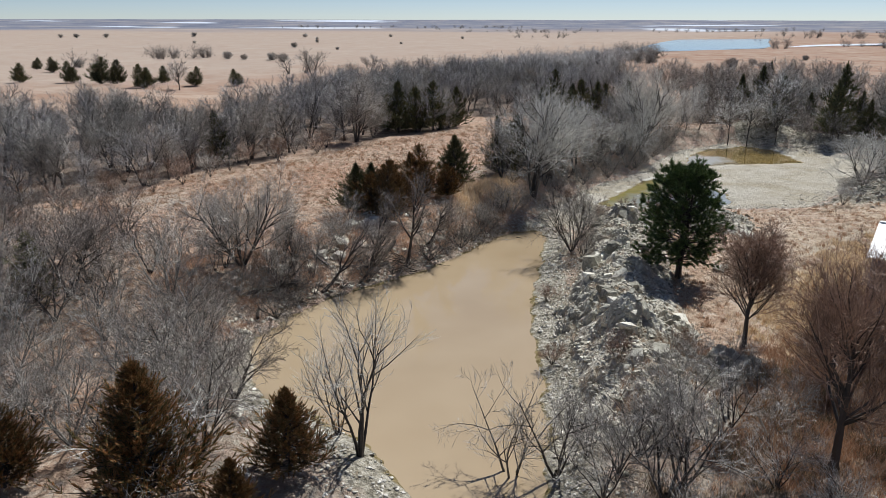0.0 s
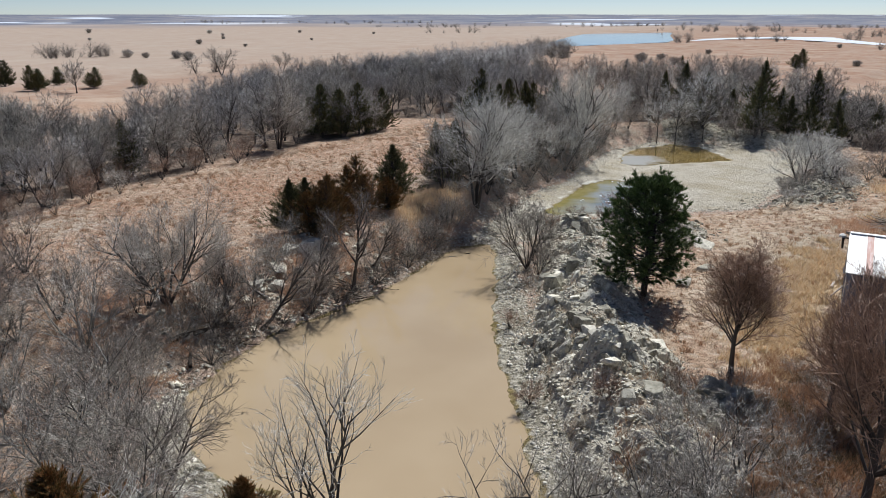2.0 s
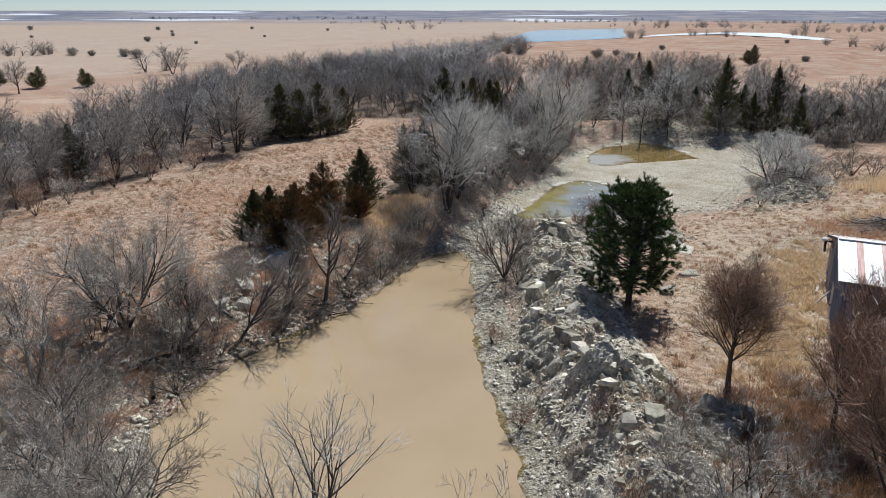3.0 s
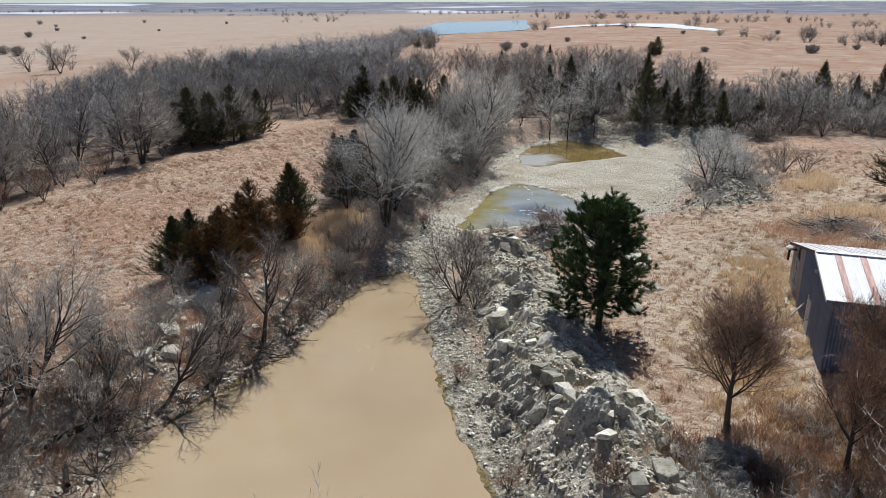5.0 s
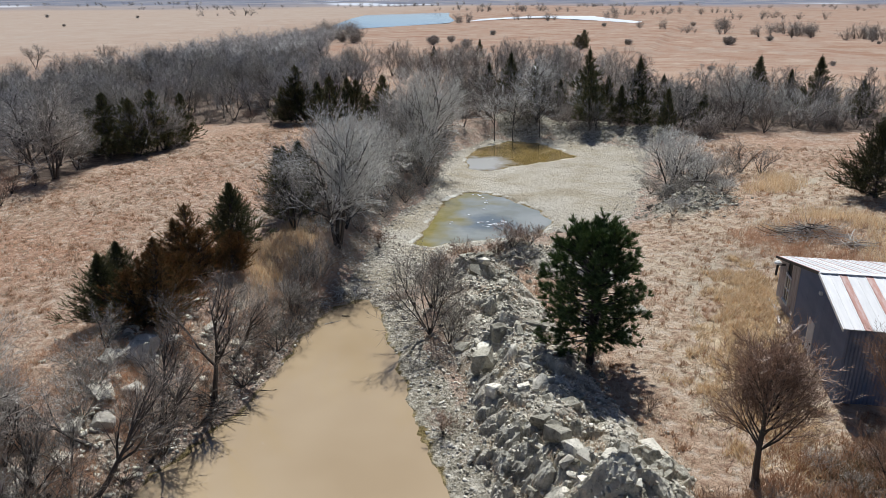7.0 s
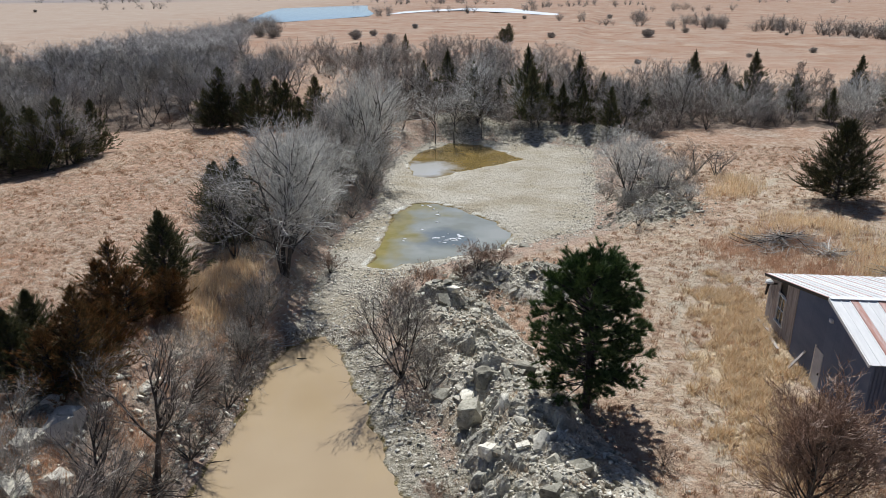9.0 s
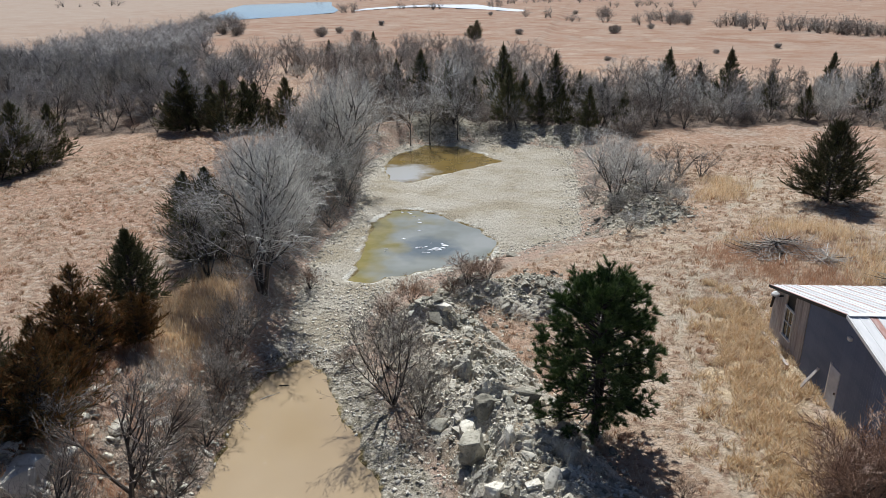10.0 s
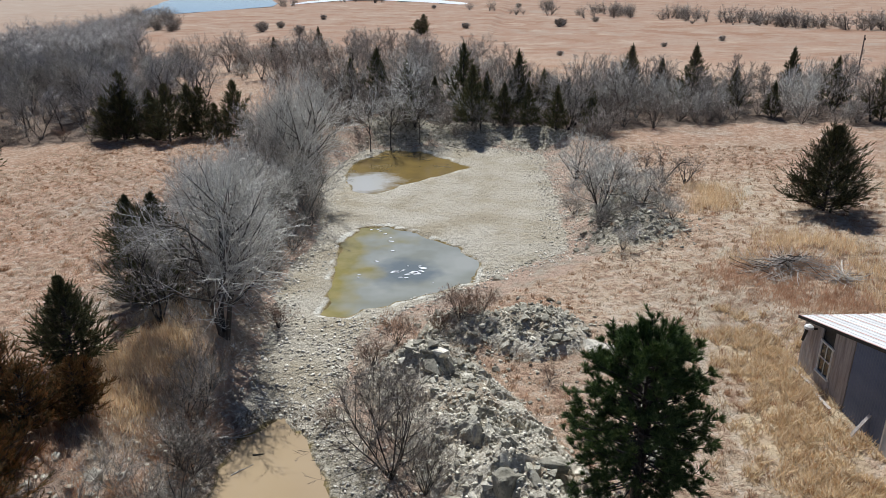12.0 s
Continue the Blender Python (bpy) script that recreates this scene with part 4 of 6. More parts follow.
# leafless trees and brush, zone by zone
WEST_RIM = [(-44.4, 61), (-45.4, 70), (-45.0, 80), (-48.6, 92), (-50.0, 100), (-48.5, 112), (-55, 112), (-55, 92), (-51, 78), (-49, 62)]
NORTH_WOODS = [(-60, 130), (-40, 137), (-22, 144), (-32, 180), (-66, 205), (-104, 196), (-80, 155)]
NEAR_WEST = [(-53, 20), (-43, 20), (-37.5, 17.8), (-31.5, 16.6), (-27.6, 13.4), (-29, 9), (-36, 4), (-62, 8)]
NEAR_EAST = [(-14, 15), (-12.5, 21), (-15.5, 26.5), (-10, 29), (-4, 27), (-3, 20), (-8, 15)]
WEST_BANK = [(-39.5, 20), (-40.6, 28), (-40.2, 36), (-40.4, 43), (-41.4, 49), (-42, 56), (-43.8, 58), (-44.6, 49), (-47, 46), (-46, 38), (-46, 30), (-44.5, 20)]
EAST_SCRUB = [(-14.5, 27), (-15.5, 35), (-12.5, 37), (-11.5, 41), (-8, 41), (-3, 36), (-3, 27)]
HEAPS = [(-21.2, 74), (-14.5, 73.5), (-12.6, 78), (-13.5, 88), (-18, 97), (-21.4, 96), (-21.6, 86)]
FIELD_EDGE = [(-62, 10), (-60, 20), (-72, 30), (-80, 45), (-82, 60), (-86, 68), (-90, 60), (-87, 42), (-88, 28), (-82, 14)]

WOODS_EDGE = [(-97, 109), (-80, 109.5), (-60, 109), (-55, 112), (-62, 117), (-97, 114)]


def thicket(group, kinds, spots, low, high):
    for k, make in enumerate(kinds):
        plant(make, [(x, y, dice.uniform(0, 6.28), dice.uniform(low, high)) for x, y in spots[k::len(kinds)]], group)


thicket("trees along the gravel's west rim", [lambda: bare_tree("bare_tree", "grey leafless tree along the gravel's west rim", "bare tree", 41, 7.4, 4, 0.35, BARK_DARK, TWIG, 0.11, levels=3, split=(7, 5, 4, 4), fine=0.013),
        lambda: bare_tree("bare_tree", "pale leafless tree along the gravel's west rim", "bare tree", 42, 7.0, 3, 0.4, BARK, TWIG_PALE, 0.11, levels=3, split=(8, 5, 4, 4), fine=0.013)], fill(1, 34, WEST_RIM, 2.3, WET) + [(-44.9, 62.4), (-45.6, 66.6), (-46.0, 74.0), (-46.8, 82.0), (-47.0, 57.6)], 0.45, 1.05)
thicket("trees behind the gravel", [lambda: bare_tree("bare_tree", "grey leafless tree in the hedgerow behind the gravel", "bare tree", 43, 7.6, 2, 0.3, BARK_DARK, TWIG, 0.14, levels=2, split=(10, 7, 6), fine=0.026, bare=0.1, open=1.5),
        lambda: bare_tree("bare_tree", "spreading grey leafless tree in the hedgerow", "bare tree", 44, 6.6, 4, 0.4, BARK_DARK, TWIG_DARK, 0.11, levels=2, split=(7, 6, 6), fine=0.024, bare=0.06),
        lambda: bare_tree("bare_tree", "pale bushy leafless tree in the hedgerow", "bare tree", 45, 6.0, 5, 0.45, BARK, TWIG_PALE, 0.1, levels=2, split=(6, 6, 6), fine=0.024, bare=0.06)], fill(2, 84, NORTH_RIM, 2.6, WET) + fill(3, 84, NORTH_WOODS, 3.4), 0.5, 1.3)
plant(lambda: bare_tree("bare_tree", "thin straight leafless tree at the puddle's edge", "bare tree", 46, 10.2, 1, 0.1, BARK_DARK, TWIG_PALE, 0.12, levels=2, split=(16, 7, 6), fine=0.018, bare=0.35), [(-43.4, 114.2, 0, 1.0), (-45.8, 112.6, 2, 0.95), (-39.8, 116.0, 4, 0.85), (-41.6, 120, 1, 1.0)], "thin trees at the puddle's edge")
thicket("thicket on the near west bank", [lambda: bare_tree("bare_tree", "tangled grey leafless tree in the near thicket", "bare tree", 47, 7.0, 5, 0.6, BARK, TWIG, 0.12, split=(6, 5, 4, 3)),
        lambda: bare_tree("bare_tree", "brown leafless tree in the near thicket", "bare tree", 48, 6.4, 4, 0.5, BARK_DARK, TWIG_DARK, 0.12, split=(7, 6, 4, 4))], fill(4, 44, NEAR_WEST, 2.3, WET) + [(-27.8, 12.6), (-32.9, 14.3), (-31.4, 16.4)], 0.55, 1.05)
thicket("thicket on the near east bank", [lambda: bare_tree("bare_tree", "grey leafless tree on the near east bank", "bare tree", 49, 5.8, 4, 0.5, BARK_DARK, TWIG, 0.1, split=(6, 4, 4, 3), wander=0.4),
        lambda: bare_tree("bare_shrub", "twiggy grey shrub on the near east bank", "shrub", 50, 4.2, 5, 0.5, BARK_DARK, TWIG, 0.06, levels=2, split=(6, 5, 4))], [(-15.3, 22.4), (-14.9, 24.2), (-10.4, 22.6), (-12.6, 21.8), (-17.0, 21.4), (-13.0, 23.6)] + fill(6, 10, NEAR_EAST, 2.6, WET), 0.7, 1.05)
brush = [lambda: bare_tree("bare_shrub", "low grey brush on the stony bank", "shrub", 51, 2.6, 9, 0.75, BARK, TWIG, 0.035, levels=2, split=(4, 5, 4), fine=0.011),
         lambda: bare_tree("bare_shrub", "low reddish brush on the stony bank", "shrub", 52, 2.2, 9, 0.8, BARK, TWIG_RED, 0.03, levels=2, split=(4, 5, 4), fine=0.011),
         lambda: bare_tree("bare_shrub", "thin grey sapling on the stony bank", "shrub", 53, 4.2, 3, 0.4, BARK_DARK, TWIG, 0.06, levels=2, split=(8, 6, 5), fine=0.009)]
thicket("brush on the west bank", brush, [q for q in fill(7, 26, WEST_BANK, 2.0, WET) if q[1] < 44 or q[0] > -43.4] + fill(17, 14, [(-40.5, 20), (-41.4, 35), (-46.5, 36), (-50, 30), (-50, 21)], 1.7, WET) + [(-41.8, 50.0), (-42.3, 52.0), (-42.7, 54.0), (-43.0, 56.2), (-41.7, 47.8)], 0.6, 1.25)
thicket("brush under the gravel's west rim", [lambda: bare_tree("bare_shrub", "grey tangled brush along the gravel's west rim", "shrub", 62, 3.0, 9, 0.8, BARK_DARK, TWIG, 0.04, levels=2, split=(5, 5, 4), fine=0.012)], fill(18, 40, [(-43.6, 57), (-44.0, 68), (-44.4, 80), (-48.0, 93), (-49.5, 103), (-53, 100), (-50, 84), (-48, 68), (-47, 58)], 1.5, WET) + [(-42.0, 49.0), (-42.4, 51.0), (-41.6, 44.6)], 0.6, 1.2)
thicket("dark brush at the waterline", [lambda: bare_tree("bare_shrub", "dark tangled brush hanging over the waterline", "shrub", 63, 2.6, 8, 0.9, BARK_DARK, TWIG_DARK, 0.05, levels=2, split=(5, 4, 4), fine=0.011, wander=0.5, lift=0.0)],
        [(-38.9, 24.0), (-39.6, 26.2), (-40.3, 28.2), (-40.0, 30.4), (-39.8, 32.8), (-39.7, 35.2), (-39.9, 37.0), (-39.8, 39.4), (-40.0, 41.6), (-40.3, 43.8), (-40.8, 46.0), (-41.2, 48.2), (-41.0, 27.2), (-40.9, 33.6)], 0.5, 1.0)
thicket("scrub on the east bank", brush[:2], fill(14, 24, EAST_SCRUB, 1.8, WET), 0.4, 0.9)
thicket("brush on the stone heaps", [lambda: bare_tree("bare_shrub", "pale grey shrub on a stone heap", "shrub", 54, 3.6, 9, 0.7, BARK_DARK, TWIG, 0.05, levels=2, split=(5, 6, 5), fine=0.015),
        lambda: bare_tree("bare_shrub", "grey shrub on a stone heap", "shrub", 55, 4.0, 6, 0.55, BARK_DARK, TWIG_PALE, 0.06, levels=2, split=(6, 6, 5), fine=0.015)], fill(8, 15, HEAPS, 2.2, WET) + [(-18.6, 92.0), (-19.2, 90.0)], 0.4, 0.8)
plant(lambda: bare_tree("bare_tree", "pale twiggy leafless tree rising from a stone heap", "bare tree", 75, 6.4, 5, 0.42, BARK_DARK, TWIG_PALE, 0.11, levels=3, split=(6, 5, 4, 4), fine=0.014, bare=0.12), [(-19.4, 83.4, 0, 1.0), (-20.4, 98.6, 2, 0.9), (-18.2, 87.0, 4, 0.75), (-16.4, 81.0, 1, 0.62)], "pale trees on the stone heaps")
thicket("scrub along the field's edge", [lambda: bare_tree("bare_shrub", "brown scrub along the field's edge", "shrub", 56, 3.6, 8, 0.6, BARK_DARK, TWIG_RED, 0.05, levels=2, split=(4, 5, 4), fine=0.02),
        lambda: bare_tree("bare_shrub", "grey scrub along the field's edge", "shrub", 57, 4.6, 6, 0.5, BARK_DARK, TWIG, 0.06, levels=2, split=(5, 5, 4), fine=0.02)], fill(9, 66, FIELD_EDGE, 2.6) + fill(11, 20, WOODS_EDGE, 2.4), 0.5, 1.0)
plant(lambda: bare_tree("bare_shrub", "small reddish shrub near the gravel", "shrub", 58, 2.4, 7, 0.5, BARK_DARK, TWIG_RED, 0.04, levels=2, split=(6, 6, 5), fine=0.009),
      [(-33.6, 60.2, 0, 1.0), (-34.6, 57.6, 1, 0.9), (-29.8, 60.6, 2, 1.2), (-28.6, 61.4, 3, 1.0), (-31.0, 60.2, 1, 0.8), (-27.6, 38.8, 2, 0.7), (-21.6, 31.0, 4, 0.7), (-24.6, 56.0, 2, 0.5), (-18.0, 42.2, 5, 0.6), (-15.0, 33.5, 5, 0.9), (-17.2, 30.4, 1, 0.8), (-41.6, 62.0, 2, 0.9), (-36.0, 52.6, 0.3, 0.6)], "small shrubs near the gravel")
plant(lambda: bare_tree("dead_tree", "small dark dead tree in dry grass", "dead tree", 59, 3.4, 4, 0.5, BARK_DARK, TWIG_DARK, 0.08, levels=2, split=(5, 4, 3), wander=0.5), [(-12.6, 91.8, 0, 1.2), (-10.6, 91.2, 2, 1.0), (-58.9, 22.8, 4, 1.25), (-13.6, 96.5, 3, 0.8)], "small dead trees in dry grass")

# woods
woodland = [bare_tree("woodland_tree", "grey leafless tree in the winter woods", "bare tree", 100 + k, 9.0, (1, 3, 2, 1)[k], 0.36, BARK_DARK, (TWIG_WOOD, TWIG, TWIG_WOOD, TWIG)[k], 0.19, levels=2, wood=1, split=((13, 10, 8), (12, 11, 8), (8, 8, 8), (14, 10, 7))[k], fine=0.02, bare=0.14, open=1.4, lift=0.07) for k in range(4)]
spots = sorted(fill(10, 760, WOODS, 3.9), key=lambda p: math.hypot(p[0] + 40, p[1] - 50))
spots = [(-97, 69.7), (-86.3, 70.6)] + spots
for k, (x, y) in enumerate(spots[:290]):
    m = at(x, y, dice.uniform(0, 6.28), dice.uniform(0.65, 1.2) if k > 1 else 1.3)
    if k < 4:
        woodland[k].matrix_basis = m
        tagged(woodland[k], group="trees of the winter woods")
    else:
        copy_thing(woodland[k % 4], Matrix.Identity(4)).matrix_basis = m
light = []
for k in range(4):
    s, rnd = Shape(), random.Random(200 + k)
    for stem in range(2):
        branch_out(rnd, s, s, Vector((stem * 0.2, 0, 0)), Vector((rnd.uniform(-0.4, 0.4), rnd.uniform(-0.4, 0.4), 1)), 6.5, 0.13, 0, {**STYLE, "levels": 2, "split": (6, 5, 3), "fine": 0.042, "open": 1.4, "bare": 0.12})
    light.append(s)
low = []
for k in range(3):
    s, rnd = Shape(), random.Random(260 + k)
    for stem in range(7):
        t = stem * 0.9 + k
        branch_out(rnd, s, s, Vector((math.cos(t), math.sin(t), 0)) * 0.1, Vector((math.cos(t) * 0.6, math.sin(t) * 0.6, 1)), 2.6, 0.05, 0, {**STYLE, "levels": 2, "split": (4, 4, 3), "fine": 0.026, "bare": 0.05})
    low.append(s)
stuff("undergrowth", "brown and grey undergrowth beneath the hedgerow", "undergrowth", *merge(low, [(k % 3, at(x, y, dice.uniform(0, 6.28), dice.uniform(0.6, 1.2))) for k, (x, y) in enumerate(fill(12, 150, NORTH_RIM, 1.6, WET))]), TWIG_DARK)
solid = []
for k in range(3):
    s, rnd = Shape(), random.Random(230 + k)
    for stem in range(3):
        branch_out(rnd, s, s, Vector((stem * 0.4, 0, 0)), Vector((rnd.uniform(-0.7, 0.7), rnd.uniform(-0.7, 0.7), 1)), 6.0, 0.16, 0, {**STYLE, "levels": 1, "split": (6, 5), "fine": 0.085, "bare": 0.05, "open": 1.5})
    solid.append(s)
for k in range(3):
    s, rnd = Shape(), random.Random(240 + k)
    for stem in range(4):
        branch_out(rnd, s, s, Vector((stem * 0.3, 0, 0)), Vector((rnd.uniform(-0.8, 0.8), rnd.uniform(-0.8, 0.8), 1)), 6.0, 0.16, 0, {**STYLE, "levels": 2, "split": (4, 3, 3), "fine": 0.06, "bare": 0.08, "open": 1.4})
    solid.append(s)
copse_spots = []
far_spots = [(k % 4, at(x, y, dice.uniform(0, 6.28), dice.uniform(0.7, 1.1))) for k, (x, y) in enumerate(spots[290:])]
copses = [(29, 517, 12, 12), (61, 465, 7, 9), (68, 454, 6, 7), (85, 418, 10, 16), (94, 405, 9, 14), (105, 393, 10, 16), (112, 385, 9, 14), (133, 380, 12, 18), (160, 372, 12, 18), (188, 365, 12, 14), (-245, 440, 12, 9), (-225, 425, 9, 7), (-225, 395, 16, 14), (-210, 372, 12, 12),
          (-212, 606, 7, 5), (-150, 674, 6, 4), (-184, 697, 6, 4), (-108, 761, 8, 5), (-13, 558, 8, 7), (32, 486, 9, 9), (-393, 193, 8, 12), (-384, 204, 6, 5), (-385, 212, 5, 4), (-330, 980, 40, 14), (-230, 1000, 50, 16), (-90, 900, 50, 14), (-60, 1000, 70, 18), (40, 800, 40, 12), (-520, 700, 30, 6), (-246, 181, 10, 4), (-330, 126, 12, 4)]
creek = random.Random(32)
copses += [(-60 + 12 * k + creek.uniform(-4, 4), 520 - 7.5 * k + creek.uniform(-6, 6), 5, 2) for k in range(16)]
copse_near = len(copses)
far_line = random.Random(31)
copses += [(far_line.uniform(-1500, 300), far_line.uniform(1000, 1500), far_line.uniform(15, 60), 4) for _ in range(50)]
for i, (x, y, r, n) in enumerate(copses):
    copse_spots += [(dice.randrange(3) + (3 if i < copse_near else 0), at(x + dice.uniform(-r, r), y + dice.uniform(-r, r), dice.uniform(0, 6.28), dice.uniform(0.5, 1.25), 0.5)) for _ in range(n)]
stuff("far_woods", "grey leafless woods and copses far off", "woods", *merge(light, far_spots), TWIG_WOOD)
stuff("far_copses", "dark leafless copses far out on the prairie", "woods", *merge(solid, copse_spots), TWIG_DARK)
plant(lambda: bare_tree("bare_tree", "lone leafless tree standing clear on the prairie's edge", "bare tree", 74, 11.0, 2, 0.35, BARK_DARK, TWIG, 0.3, levels=2, split=(10, 7, 6), fine=0.05, bare=0.25, open=1.2, lift=0.1), [(-234, 172, 0, 1.07), (-214, 107, 2, 0.95), (-221, 190, 4, 0.8), (-205, 205, 1, 0.8), (-190, 226, 3, 0.75)], "lone trees on the prairie's edge")
plant(lambda: bare_tree("bare_shrub", "lone grey bush far out on the prairie", "shrub", 60, 4.6, 12, 0.6, BARK_DARK, TWIG, 0.07, levels=1, split=(10, 8), bare=0.02, fine=0.07, lift=0.05),
      [(x, y, dice.uniform(0, 6), size / 5.4) for x, y, size in [(-371, 216, 6.0), (-364, 222, 4.4), (-338, 223, 6.0), (-324, 220, 6.4), (-351, 129, 5.6), (-482, 339, 5.6), (-477, 448, 3.0), (-785, 570, 7), (-908, 484, 8), (-947, 387, 7.4), (-970, 360, 7), (-983, 346, 6.6), (-140, 340, 6.4), (-136, 429, 4.2),
       (-53, 365, 3.4), (-9, 391, 5.8), (12, 430, 4.2), (-119, 326, 5.8), (-140, 366, 4.6), (-191, 346, 7.4), (-184, 348, 7.2), (37, 497, 7.0), (-52, 361, 3.8), (23, 290, 2.6), (50, 319, 3.2), (-16, 229, 2.2), (-7, 396, 5.0), (-144, 352, 4.8), (-180, 337, 7.4), (-430, 340, 3.0), (-560, 420, 4.0), (-620, 330, 3.4), (-640, 480, 4), (-700, 640, 5), (-560, 620, 4), (60, 420, 2.4), (-90, 560, 4), (-30, 600, 5)]], "bushes far out on the prairie", sink=0.3)

# ---- shed ----
SHED_TURN = math.atan2(-0.991, 0.133)


def sheet_material(name, base, spots, rough, metal, stripe=None):
    """Painted or bare sheet metal with weather streaks down its length (local x)."""
    n = Nodes(name)
    p = n.local()
    c = n.ramp(n.noise(p, 1.2, 5, 0.65, (0.35, 2.5, 1.0)), [(0.35, base), (0.7, spots)])
    if stripe:
        c = n.mix(n.ramp(n.noise(p, 1.6, 5, 0.7, (0.5, 3.0, 1.0)), [(0.34, 0.25), (0.58, 0.95)]), c, stripe)
    c = n.mix(1.0, c, n.ramp(n.each(), [(0, 0.88), (1, 1.08)]), "MULTIPLY")
    n.bump(n.noise(p, 9, 4, 0.6), 0.15, 0.01)
    return n.done(c, rough, metal, 0.4)


ROOF_WHITE = sheet_material("white_roof_sheet", (0.80, 0.80, 0.79), (0.66, 0.66, 0.66), 0.45, 0.0)
ROOF_RUST = sheet_material("rust_red_roof_sheet", (0.72, 0.62, 0.59), (0.58, 0.38, 0.33), 0.6, 0.0, (0.50, 0.25, 0.20))
WALL_STEEL = sheet_material("dark_blue_grey_wall_sheet", (0.12, 0.16, 0.25), (0.17, 0.21, 0.31), 0.55, 0.2)
BOARD = simple_material("weathered_boards", (0.30, 0.265, 0.245), (0.50, 0.455, 0.425), 2.2, 0.9, 0.0, (3.0, 3.0, 0.4), 0.5)
PAINT = simple_material("flaking_white_paint", (0.66, 0.65, 0.62), (0.80, 0.79, 0.76), 6, 0.6)
PANE = simple_material("dark_window_pane", (0.02, 0.022, 0.025), (0.035, 0.04, 0.045), 1.0, 0.05, 0.0, None, 0.02, 0.8)
DOOR_GREY = simple_material("pale_grey_door", (0.50, 0.51, 0.53), (0.62, 0.63, 0.65), 3, 0.6)
IRON = simple_material("dark_iron", (0.03, 0.03, 0.032), (0.06, 0.058, 0.055), 8, 0.6, 0.5)


def gable(u):
    """Height of the wall's top above the shed floor."""
    return 3.02 + (5.15 - 3.02) * u / 8.4 if u < 8.4 else 5.15 + (4.2 - 5.15) * (u - 8.4) / 4.5


def ribbed(u0, u1, top, deep, pitch=0.16):
    """A corrugated wall sheet in the plane v = 0, with ribs standing out to -v."""
    s = Shape()
    n = max(2, int(round((u1 - u0) / pitch * 2)))
    for k in range(n + 1):
        u = u0 + (u1 - u0) * k / n
        v = -deep if k % 2 else 0.0
        s.v += [Vector((u, v, -0.5)), Vector((u, v, top(u))), Vector((u, v + 0.012, -0.5)), Vector((u, v + 0.012, top(u)))]
    for k in range(n):
        a = 4 * k
        s.f += [(a, a + 4, a + 5, a + 1), (a + 2, a + 3, a + 7, a + 6), (a + 1, a + 5, a + 7, a + 3)]
    return s


